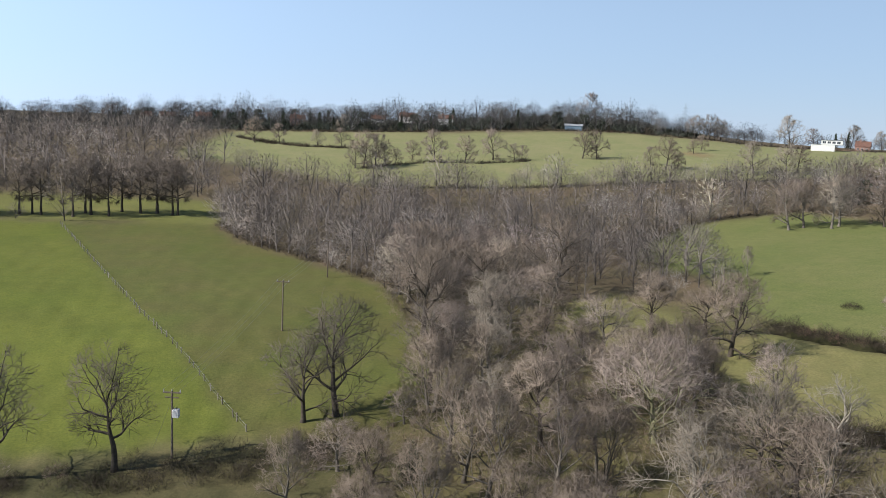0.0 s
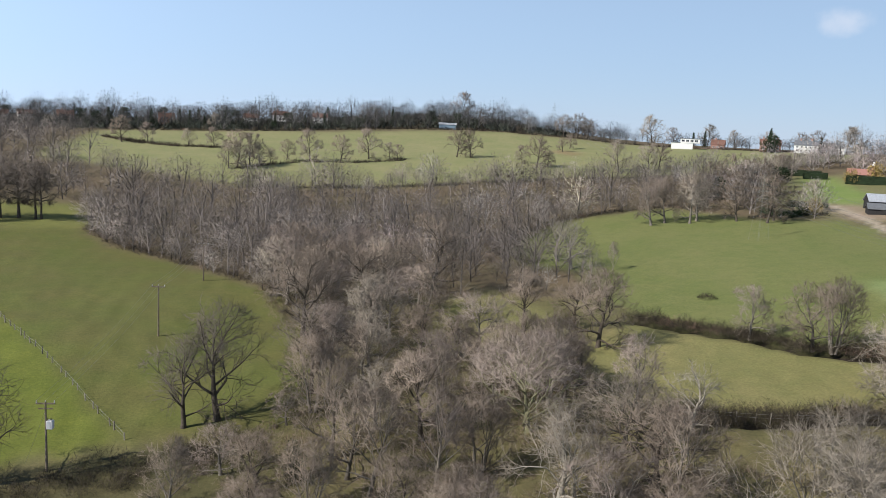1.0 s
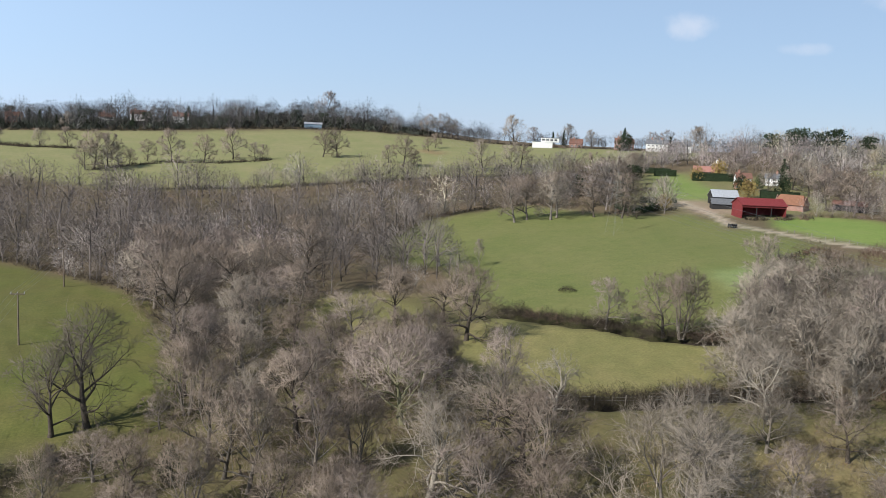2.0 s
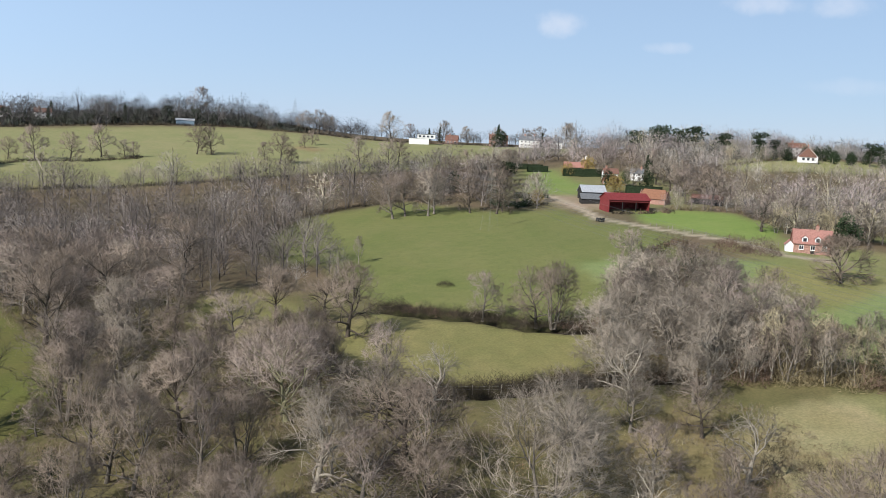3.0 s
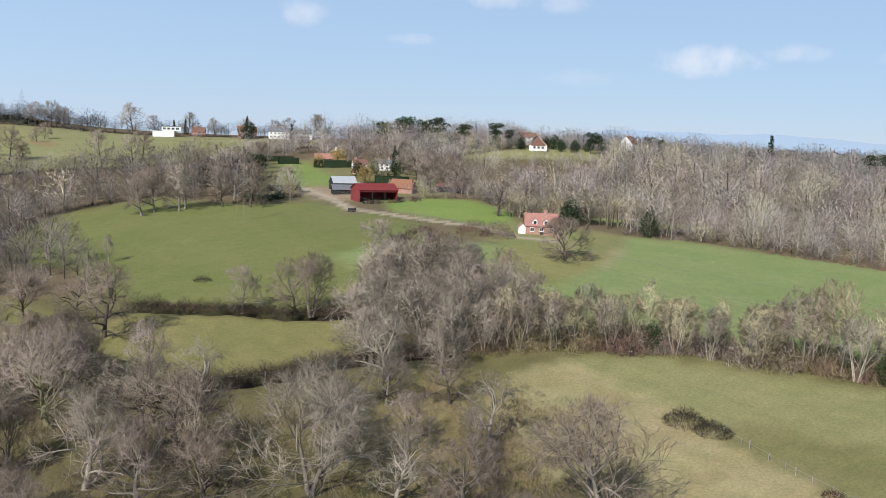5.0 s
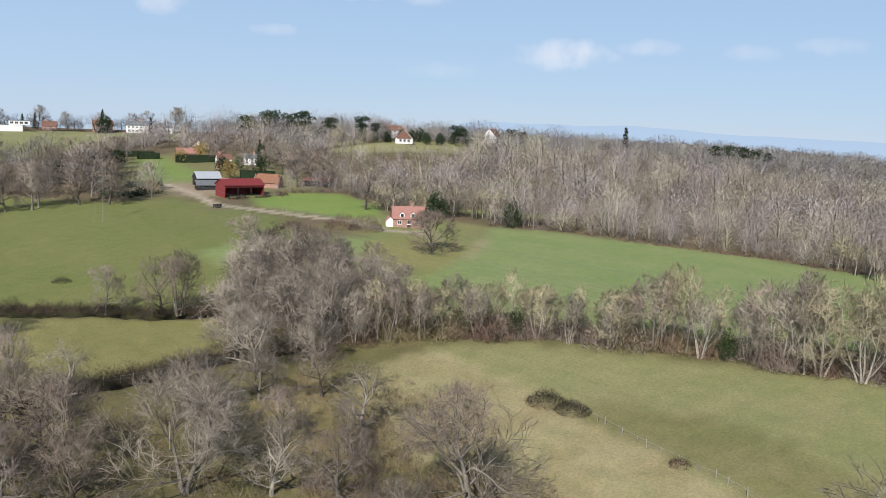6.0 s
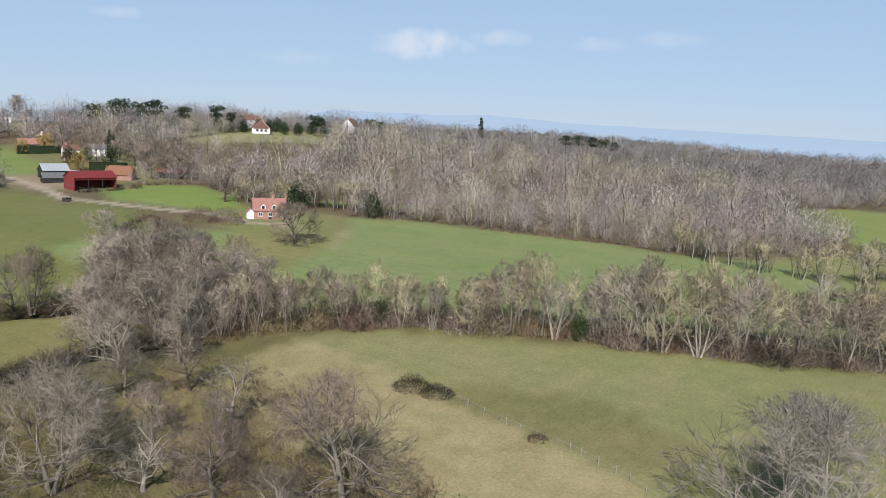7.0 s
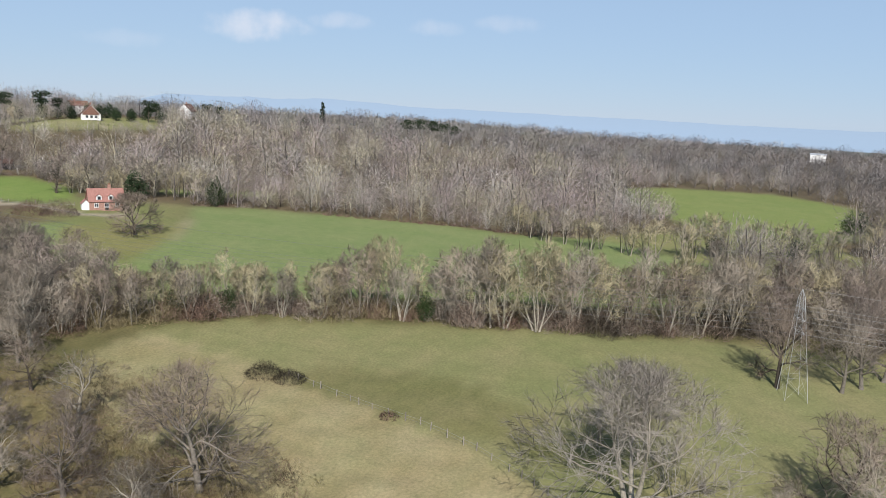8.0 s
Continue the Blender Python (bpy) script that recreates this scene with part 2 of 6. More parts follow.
# Fields: outline, colour of the sward, colour of its blotches.
FIELDS = {
    "west_pasture": ([(-18, 121), (-30, 148), (-45, 176), (-68, 223), (-97, 284), (-190, 278), (-190, 120), (-60, 116), (-45, 117)], (0.14, 0.16, 0.03), (0.118, 0.135, 0.027)),
    "fenced_pasture": ([(-18, 121), (-30, 148), (-45, 176), (-68, 223), (-97, 284), (-52, 291), (-40, 265), (-15, 232), (2, 207), (9, 185), (12, 150), (8, 124)], (0.11, 0.126, 0.032), (0.12, 0.114, 0.039)),
    "tree_walk": ([(-190, 284), (-52, 290), (-46, 305), (-62, 345), (-190, 345)], (0.18, 0.185, 0.055), (0.14, 0.14, 0.045)),
    "hill_field": ([(-105, 475), (-61, 440), (-6, 400), (60, 405), (150, 420), (260, 420), (330, 460), (398, 516), (388, 530), (365, 548), (300, 578), (270, 592), (240, 632), (180, 655), (13, 642), (-95, 622)], (0.215, 0.225, 0.1), (0.25, 0.24, 0.12)),
    "meadow": ([(110, 309), (134, 318), (160, 320), (172, 275), (196, 262), (192, 229), (190, 193), (165, 165), (129, 140), (116, 128), (99, 137), (93, 150), (81, 166), (80, 185), (86, 225), (78, 235), (78, 268)], (0.14, 0.161, 0.053), (0.158, 0.167, 0.061)),
    "strip": ([(76, 165), (106, 128), (92, 108), (72, 110), (60, 122), (58, 150)], (0.185, 0.178, 0.07), (0.205, 0.19, 0.08)),
    "east_pasture": ([(113, 46), (107, 31), (103, 21), (99, 9), (80, -25), (60, -60), (90, -120), (190, -110), (185, -50), (157, -9), (146, 22), (140, 47), (131, 67), (120, 80), (113, 78)], (0.193, 0.2, 0.09), (0.222, 0.21, 0.104)),
    "sheep_field": ([(236, 146), (253, 130), (267, 106), (279, 74), (275, 43), (290, 20), (262, -25), (180, -20), (160, 40), (140, 75), (128, 95), (140, 115), (130, 150), (139, 178), (160, 172), (196, 140), (214, 133)], (0.185, 0.237, 0.092), (0.21, 0.246, 0.104)),
    "far_pasture": ([(490, 45), (545, 12), (568, -50), (520, -88), (385, -84), (345, -58), (345, -15), (405, 18)], (0.19, 0.24, 0.075), (0.215, 0.245, 0.085)),
    "dip": ([(262, -25), (292, 22), (350, -12), (350, -62), (300, -78), (252, -62)], (0.2, 0.215, 0.085), (0.23, 0.22, 0.1)),
    "farm_green": ([(188, 282), (197, 262), (215, 245), (262, 250), (290, 300), (312, 345), (300, 395), (262, 398), (215, 345)], (0.15, 0.15, 0.068), (0.19, 0.175, 0.085)),
    "paddock": ([(214, 243), (238, 243), (252, 228), (232, 190), (212, 174), (200, 186), (199, 222)], (0.17, 0.245, 0.06), (0.19, 0.245, 0.07)),
    "orchard_lawn": ([(206, 296), (230, 296), (250, 318), (264, 350), (280, 388), (268, 396), (246, 356), (218, 314)], (0.17, 0.235, 0.06), (0.19, 0.235, 0.08)),
    "top_field": ([(362, 335), (385, 378), (440, 372), (520, 358), (500, 335), (436, 304), (400, 318)], (0.24, 0.245, 0.1), (0.26, 0.255, 0.115)),
    "glade": ([(250, 172), (264, 178), (298, 152), (284, 143)], (0.2, 0.25, 0.07), (0.22, 0.25, 0.09)),
    "cottage_garden": ([(184, 176), (182, 140), (200, 128), (216, 134), (236, 150), (222, 178)], (0.18, 0.2, 0.075), (0.21, 0.2, 0.095)),
    "knoll": ([(176, 149), (187, 149), (193, 142), (199, 135), (201, 127), (175, 117), (155, 111), (154, 120), (162, 135)], (0.2, 0.2, 0.078), (0.225, 0.21, 0.09)),
    "bank": ([(212, 136), (217, 133), (204, 125.5), (186, 118), (178, 117.5), (190, 121.5), (203, 128)], (0.33, 0.29, 0.19), (0.25, 0.23, 0.13)),
    "rough_pasture": ([(107, 80), (112, 80), (119, 79), (113, 46), (99, 9), (80, -25), (56, -25), (68, 6), (76, 27), (81, 44), (84, 60), (92, 76)], (0.31, 0.272, 0.158), (0.26, 0.22, 0.118)),
    # straw sward; its dark blotches paint in shadows of the bank's trees
    "bank_grass": ([(92, 78), (84, 60), (81, 44), (76, 27), (68, 6), (56, -25), (40, -10), (56, 40), (66, 62), (76, 82), (94, 90)], (0.25, 0.2, 0.105), (0.14, 0.12, 0.056)),
    "clay_bank": ([(186, 540), (196, 543), (200, 520), (190, 514)], (0.22, 0.13, 0.08), (0.26, 0.17, 0.1)),
    # brown litter under the belt, darkened further to paint in the trees' shade
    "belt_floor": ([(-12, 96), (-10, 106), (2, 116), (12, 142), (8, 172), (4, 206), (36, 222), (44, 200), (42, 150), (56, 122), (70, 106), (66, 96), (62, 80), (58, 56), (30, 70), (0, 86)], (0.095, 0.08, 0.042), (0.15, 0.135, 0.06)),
    # dark olive paints the tree shadow on the grass; brown is scrub ground
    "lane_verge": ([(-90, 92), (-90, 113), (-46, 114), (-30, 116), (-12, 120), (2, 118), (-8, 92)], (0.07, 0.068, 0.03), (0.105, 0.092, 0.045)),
    "glen": ([(44, 198), (60, 206), (64, 184), (66, 160), (60, 140), (48, 152), (36, 158), (34, 170)], (0.165, 0.16, 0.062), (0.19, 0.175, 0.075)),
    "mud": ([(183, 233), (194, 236), (197, 226), (188, 224)], (0.13, 0.105, 0.07), (0.17, 0.14, 0.09)),
    "olive_patch": ([(110, 44), (120, 44), (122, 20), (112, -2), (100, -8), (104, 16)], (0.15, 0.15, 0.062), (0.185, 0.172, 0.082)),
    "yard": ([(203, 298), (222, 300), (236, 262), (214, 252), (200, 262)], (0.33, 0.27, 0.19), (0.22, 0.17, 0.12)),
}


def link_mesh(name, verts, faces, mats, index=None, smooth=False, normals=None, tone=None):
    """A mesh from arrays: verts (n, 3) and a list of face arrays, each (m, corners). normals: rounds a crown's shading; tone: a shade for each vertex."""
    me = bpy.data.meshes.new(name)
    faces = [f for f in faces if len(f)]
    me.vertices.add(len(verts))
    me.vertices.foreach_set("co", np.ascontiguousarray(verts, np.float32).ravel())
    loops = np.concatenate([f.ravel() for f in faces]).astype(np.int32)
    sizes = np.concatenate([np.full(len(f), f.shape[1], np.int32) for f in faces])
    me.loops.add(len(loops))
    me.loops.foreach_set("vertex_index", loops)
    me.polygons.add(len(sizes))
    me.polygons.foreach_set("loop_start", np.concatenate([[0], np.cumsum(sizes)[:-1]]).astype(np.int32))
    me.polygons.foreach_set("loop_total", sizes)
    if index is not None:
        me.polygons.foreach_set("material_index", np.asarray(index, np.int32))
    me.polygons.foreach_set("use_smooth", np.full(len(sizes), smooth or normals is not None))
    if normals is not None:
        me.attributes.new("custom_normal", "FLOAT_VECTOR", "POINT").data.foreach_set("vector", np.ascontiguousarray(normals, np.float32).ravel())
    if tone is not None:
        me.attributes.new("tone", "FLOAT", "POINT").data.foreach_set("value", np.ascontiguousarray(tone, np.float32))
    for m in mats:
        me.materials.append(m)
    me.update()
    me.validate()
    return me


# ---- ground: one sheet, fine where the camera looks, out to the horizon ----
DITCHES = ([(80, 166), (86, 157), (93, 149), (99, 137), (108, 129), (118, 125)], [(58, 112), (66, 109), (75, 106), (84, 106), (95, 102), (106, 96)])


def build_ground():
    fine = np.radians(np.linspace(-42, 124, 440))
    rest = np.radians(np.linspace(126, 316, 60))
    turn = np.concatenate([fine, rest])
    reach = np.concatenate([[0.01, 12, 24, 36, 46], np.geomspace(54, 900, 190), np.geomspace(930, 4900, 18)])
    t, r = np.meshgrid(turn, reach, indexing="ij")
    x, y = r * np.sin(t), r * np.cos(t)
    z = height(x, y) + 0.12 * waves(x, y, 9, 3) + 0.05 * waves(x, y, 2.3, 4)
    z = np.where(r > 1500, z - (r - 1500) * 0.02, z)
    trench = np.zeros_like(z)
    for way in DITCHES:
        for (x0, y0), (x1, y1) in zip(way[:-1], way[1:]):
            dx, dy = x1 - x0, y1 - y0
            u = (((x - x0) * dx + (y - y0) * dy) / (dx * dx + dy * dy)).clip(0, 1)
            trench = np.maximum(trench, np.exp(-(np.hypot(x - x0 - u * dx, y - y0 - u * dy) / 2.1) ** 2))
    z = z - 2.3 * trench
    n, m = t.shape
    idx = np.arange(n * m).reshape(n, m)
    nxt = np.roll(idx, -1, 0)
    quads = np.stack([idx[:, :-1], idx[:, 1:], nxt[:, 1:], nxt[:, :-1]], -1).reshape(-1, 4)
    verts = np.stack([x, y, z], -1).reshape(-1, 3)
    px, py = verts[:, 0], verts[:, 1]
    wx, wy = px + 1.2 * waves(px, py, 7, 11) + 0.5 * waves(px, py, 2.5, 12), py + 1.2 * waves(px, py, 7, 13) + 0.5 * waves(px, py, 2.5, 14)
    base = np.empty((len(verts), 3))
    k = (0.5 + 0.5 * waves(px, py, 16, 21))[:, None].clip(0, 1)
    base[:] = np.array((0.1, 0.092, 0.042)) * (1 - k) + np.array((0.165, 0.145, 0.068)) * k  # rough grass
    wood = np.hypot(px, py) > 205
    floor_colour = np.array((0.115, 0.085, 0.055)) * (1 - k) + np.array((0.16, 0.13, 0.08)) * k
    base[wood] = floor_colour[wood]
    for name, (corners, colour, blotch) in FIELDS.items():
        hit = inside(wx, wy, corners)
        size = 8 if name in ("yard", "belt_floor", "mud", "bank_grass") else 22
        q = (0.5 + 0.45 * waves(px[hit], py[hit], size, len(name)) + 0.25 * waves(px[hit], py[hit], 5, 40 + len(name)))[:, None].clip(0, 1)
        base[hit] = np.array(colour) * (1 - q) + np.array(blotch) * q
    # far ground greyed with distance: haze put into its colour
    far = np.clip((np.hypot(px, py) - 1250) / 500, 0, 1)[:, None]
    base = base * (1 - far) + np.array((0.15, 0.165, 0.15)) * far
    sheet = base.reshape(n, m, 3)
    for _ in range(2):  # swards run into one another
        sheet = (2 * sheet + np.roll(sheet, 1, 0) + np.roll(sheet, -1, 0) + np.concatenate([sheet[:, :1], sheet[:, :-1]], 1) + np.concatenate([sheet[:, 1:], sheet[:, -1:]], 1)) / 6
    base = sheet.reshape(-1, 3)
    # trench beds painted near black for the shade lying in them
    ditch_shade = (1.7 * trench.reshape(-1, 1)).clip(0, 1)
    base = base * (1 - ditch_shade) + np.array((0.035, 0.028, 0.02)) * ditch_shade
    # the farm track
    way = [(214, 295), (206, 266), (193, 236), (194, 214), (195, 192), (198, 175), (195, 158), (203, 149)]
    for (x0, y0), (x1, y1) in zip(way[:-1], way[1:]):
        dx, dy = x1 - x0, y1 - y0
        u = (((px - x0) * dx + (py - y0) * dy) / (dx * dx + dy * dy)).clip(0, 1)
        off = np.hypot(px - x0 - u * dx, py - y0 - u * dy)
        f = np.clip((2.6 - off) / 1.0, 0, 1)[:, None]
        base = base * (1 - f) + np.array((0.36, 0.31, 0.24)) * f
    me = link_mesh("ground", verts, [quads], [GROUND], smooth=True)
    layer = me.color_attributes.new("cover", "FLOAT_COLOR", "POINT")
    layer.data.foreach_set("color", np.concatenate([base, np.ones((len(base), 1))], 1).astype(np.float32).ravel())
    tagged(new("ground", me), "rolling pasture ground with worn winter grass", "ground", kind="structure")


def ground_material():
    m, n, l, b = shader("pasture", 0.95)
    att = n.new("ShaderNodeAttribute")
    att.attribute_name = "cover"
    fine, mid, broad = noise_node(n, l, 2.2, 6, 0.7), noise_node(n, l, 0.35, 5, 0.65), noise_node(n, l, 0.05, 4)
    c = mix(n, l, "MULTIPLY", 1.0, att.outputs["Color"], ramp(n, l, fine.outputs["Fac"], (0.3, (0.74, 0.76, 0.74)), (0.7, (1.24, 1.22, 1.19))))
    c = mix(n, l, "MULTIPLY", 0.8, c, ramp(n, l, mid.outputs["Fac"], (0.3, (0.86, 0.9, 0.86)), (0.7, (1.12, 1.08, 1.08))))
    c = mix(n, l, "MULTIPLY", 0.7, c, ramp(n, l, broad.outputs["Fac"], (0.3, (0.85, 0.92, 0.8)), (0.7, (1.12, 1.05, 1.1))))
    l.new(c, b.inputs["Base Color"])
    k = n.new("ShaderNodeBump")
    k.inputs["Strength"].default_value, k.inputs["Distance"].default_value = 0.5, 0.2
    l.new(fine.outputs["Fac"], k.inputs["Height"])
    l.new(k.outputs["Normal"], b.inputs["Normal"])
    return m


GROUND = ground_material()
build_ground()


# ---- trees ----
def unit(v):
    return v / (np.linalg.norm(v, axis=-1, keepdims=True) + 1e-9)


def bend(starts, ends, steps, rng, sag=0.12, wobble=0.05):
    """Crooked lines from starts to ends: (n, steps, 3)."""
    n = len(starts)
    span = np.linalg.norm(ends - starts, axis=1)[:, None]
    mid = (starts + ends) / 2 + rng.normal(0, 1, (n, 3)) * span * wobble * 1.5
    mid[:, 2] -= span[:, 0] * sag
    u = np.linspace(0, 1, steps)[None, :, None]
    line = (1 - u) ** 2 * starts[:, None] + 2 * u * (1 - u) * mid[:, None] + u * u * ends[:, None]
    kink = rng.normal(0, 1, (n, steps, 3)) * span[:, None] * wobble * 0.5
    kink[:, 0] = 0
    return line + kink


def tubes(lines, radii, sides):
    """Tapered tubes round lines (n, steps, 3) with radii (n, steps)."""
    n, s, _ = lines.shape
    along = unit(lines[:, -1] - lines[:, 0])
    ref = np.where(np.abs(along[:, 2:3]) > 0.8, np.array([[1.0, 0, 0]]), np.array([[0, 0, 1.0]]))
    u = unit(np.cross(along, ref))
    v = np.cross(along, u)
    a = np.arange(sides) * 6.2832 / sides
    ring = np.cos(a)[None, :, None] * u[:, None] + np.sin(a)[None, :, None] * v[:, None]
    verts = lines[:, :, None] + ring[:, None] * radii[:, :, None, None]
    idx = np.arange(n * s * sides).reshape(n, s, sides)
    nxt = np.roll(idx, -1, 2)
    quads = np.stack([idx[:, :-1], nxt[:, :-1], nxt[:, 1:], idx[:, 1:]], -1).reshape(-1, 4)
    return verts.reshape(-1, 3), quads


def blades(starts, ends, width, rng, toward=None):
    """Twigs: one slim triangle each; toward: which way their flat sides look, more or less."""
    d = ends - starts
    side = unit(np.cross(d, rng.normal(0, 1, d.shape) if toward is None else toward + rng.normal(0, 0.35, d.shape))) * np.reshape(width, (-1, 1)) / 2
    verts = np.stack([starts - side, starts + side, ends], 1).reshape(-1, 3)
    return verts, np.arange(len(verts)).reshape(-1, 3)


def merge(parts):
    verts, faces, at = [], [], 0
    for v, f in parts:
        verts.append(v)
        faces.append(f + at)
        at += len(v)
    return np.concatenate(verts), faces


def dome_points(n, centre, half, rng, inner, phase):
    """Places spread evenly through a lumpy dome, none nearer its middle than inner."""
    k = np.arange(n) + rng.uniform(0, 1)
    h = np.clip(1 - 1.5 * (k + 0.5) / n + rng.normal(0, 0.05, n), -0.55, 1)
    g = k * 2.39996 + rng.normal(0, 0.25, n)
    flat = np.sqrt(1 - h * h)
    d = np.stack([np.cos(g) * flat, np.sin(g) * flat, h], 1)
    lump = 1 + 0.1 * np.sin(3 * g + phase) * flat + 0.09 * np.sin(5 * g + 4 * h - phase) * flat + 0.06 * np.sin(9 * h + 2 * phase)
    r = (inner**2 + (1 - inner**2) * rng.uniform(0, 1, n)) ** 0.5
    return centre + d * half * (r * lump)[:, None]


def march(starts, ways, lengths, steps, rng, wobble, lift):
    """Crooked lines that set out from starts along ways and turn upward by lift: (n, steps, 3)."""
    n = len(starts)
    stride = np.reshape(lengths, (-1, 1)) / (steps - 1)
    d, at, line = unit(ways), np.array(starts, float), [np.array(starts, float)]
    for _ in range(steps - 1):
        at = at + d * stride
        line.append(at)
        d = unit(d + rng.normal(0, wobble, (n, 3)) + [0, 0, lift])
    return np.stack(line, 1)


def room(starts, ways, centre, half):
    """How far it is from starts along ways to the crown's outline."""
    p, q = (starts - centre) / half, unit(ways) / half
    a, b, c = (q * q).sum(1), 2 * (p * q).sum(1), (p * p).sum(1) - 1
    return (-b + np.sqrt(np.maximum(b * b - 4 * a * c, 0))) / (2 * a)


def spring(lines, count, rng, low, high, spread, lift):
    """Where count offshoots leave each line, and whither: places, ways, the line of each and how far along it."""
    n, s, _ = lines.shape
    k = np.repeat(np.arange(n), count)
    u = low + (high - low) * ((np.tile(np.arange(count), n) + rng.uniform(0.1, 0.9, n * count)) / count)
    f = u * (s - 1)
    i = np.minimum(f.astype(int), s - 2)
    a, b = lines[k, i], lines[k, i + 1]
    along_way = unit(b - a)
    aside = unit(np.cross(along_way, rng.normal(0, 1, along_way.shape)))
    w = np.radians(rng.uniform(*spread, (n * count, 1)))
    return a + (b - a) * (f - i)[:, None], along_way * np.cos(w) + aside * np.sin(w) + [0, 0, lift], k, u


def rounded(points, centre, half, rng, own=0.45):
    """Normals that look outward from the crown, each twig a little its own way."""
    return unit(unit((points - centre) / (half * half)) + rng.normal(0, own, points.shape))


def twig_blades(a, b, width, centre, half, rng, own=0.45, spread=False):
    """Twigs as slim triangles whose faces look outward: verts, triangles, normals. spread: fans of fine twigs, flat to the crown's outline."""
    v, f = blades(a, b, width, rng, unit((a - centre) / (half * half)) if spread else None)
    face = np.cross(v[f[:, 1]] - v[f[:, 0]], v[f[:, 2]] - v[f[:, 0]])
    out = rounded((a + b) / 2, centre, half, rng, own)
    back = (face * out).sum(1) < 0
    f[back] = f[back][:, [0, 2, 1]]
    return v, f, np.repeat(out, 3, 0)


def grow(seed, tall=16.0, wide=12.0, clear=0.2, girth=0.42, limbs=9, branches=8, sprays=7, twigs=14, twig=1.0, width=0.022, wobble=0.16, stems=1, steep=(2, 72), lift=0.015, spray_width=0.022, sides=(8, 5)):
    """The bare frame of a broadleaf tree: trunk and limbs, branches, sprays and twigs. clear: height of bare trunk, of the whole; steep: how the lowest and highest limbs rise, in degrees.
    Returns (stem verts, faces), (crown verts, faces, normals)."""
    rng = np.random.default_rng(seed)
    base = tall * clear
    centre = np.array([0, 0, base + (tall - base) * 0.40])
    half = np.array([wide / 2 * rng.uniform(0.92, 1.08), wide / 2 * rng.uniform(0.92, 1.08), (tall - base) * 0.60])
    stem, lines1, r1 = [], [], []
    n = max(3, limbs // stems)
    for s in range(stems):
        lean = np.array([[rng.normal(0, 0.09), rng.normal(0, 0.09), 1.0]])
        foot = np.array([[0.0, 0, -0.5]])
        if stems > 1:
            g = s * 6.283 / stems + rng.uniform(0, 0.8)
            foot = np.array([[0.35 * math.cos(g), 0.35 * math.sin(g), -0.5]])
            lean = np.array([[0.26 * math.cos(g), 0.26 * math.sin(g), 1.0]]) + rng.normal(0, 0.05, (1, 3))
        g0 = girth / math.sqrt(stems)
        trunk = march(foot, lean, [tall * 0.66], 9, rng, wobble * 0.4, 0.05)
        stem.append(tubes(trunk, g0 * np.array([[1.5, 1.0, 0.9, 0.8, 0.66, 0.5, 0.36, 0.24, 0.12]]), sides[0]))
        a, _, _, u = spring(trunk, n, rng, max(clear / 0.66, 0.08), 0.97, (10, 20), 0)
        q = np.linspace(0, 1, n)
        e = np.radians(steep[0] + (steep[1] - steep[0]) * q + rng.normal(0, 7, n))
        g = np.arange(n) * 2.39996 + rng.uniform(0, 6.28) + rng.normal(0, 0.3, n)
        ways = np.stack([np.cos(g) * np.cos(e), np.sin(g) * np.cos(e), np.sin(e)], 1)
        lengths = room(a, ways, centre, half) * rng.uniform(0.78, 0.98, n)
        limb = march(a, ways, lengths, 9, rng, wobble, lift)
        thick = g0 * (0.5 - 0.22 * q) * rng.uniform(0.8, 1.15, n)
        stem.append(tubes(limb, thick[:, None] * np.linspace(1, 0.22, 9)[None], sides[1]))
        lines1.append(limb)
        lines1.append(trunk[:, [3, 4, 5, 6, 7, 8, 8, 8, 8]] + np.linspace(0, 0.01, 9)[None, :, None])
        r1.append(thick)
        r1.append([g0 * 0.4])
    lines1, r1 = np.concatenate(lines1), np.concatenate(r1)
    a, ways, k, u = spring(lines1, branches, rng, 0.22, 0.99, (28, 66), 0.05)
    own = np.linalg.norm(lines1[:, -1] - lines1[:, 0], axis=1)[k]
    lengths = np.minimum(room(a, ways, centre, half * 0.98), own * 0.62 * (1.1 - 0.5 * u) + 0.6)
    branch = march(a, ways, lengths, 5, rng, wobble * 1.2, lift * 1.3)
    thick = np.maximum(r1[k] * (1 - 0.75 * u) * rng.uniform(0.42, 0.62, len(k)), spray_width * 1.2)
    stem.append(tubes(branch, thick[:, None] * np.linspace(1, 0.3, 5)[None], 3))
    a, ways, k, u = spring(branch, sprays, rng, 0.15, 1.0, (25, 65), 0.06)
    own = lengths[k]
    lengths = np.minimum(room(a, ways, centre, half * 1.02), own * 0.6 * (1.1 - 0.4 * u) + 0.5) * rng.uniform(0.7, 1.1, len(k))
    spray = march(a, ways, lengths, 3, rng, wobble * 1.3, lift * 1.5)
    v, f = tubes(spray, spray_width * np.array([[1, 0.75, 0.4]]) * rng.uniform(0.7, 1.3, (len(k), 1)), 3)
    tri = np.concatenate([f[:, [0, 1, 2]], f[:, [0, 2, 3]]])
    parts = [(v, tri, rounded(v, centre, half, rng, 0.25))]
    for lines, count, low in ((spray, twigs, 0.12), (branch, max(2, twigs // 3), 0.45)):
        a, ways, k, u = spring(lines, count, rng, low, 1.0, (20, 60), 0.12)
        b = a + unit(ways) * twig * rng.uniform(0.45, 1.2, (len(a), 1))
        parts.append(twig_blades(a, b, width * rng.uniform(0.6, 1.4, len(a)), centre, half, rng))
    cv, cf = merge([(v, f) for v, f, _ in parts])
    return merge(stem), (cv, cf, np.concatenate([q for _, _, q in parts]))


KINDS = {}


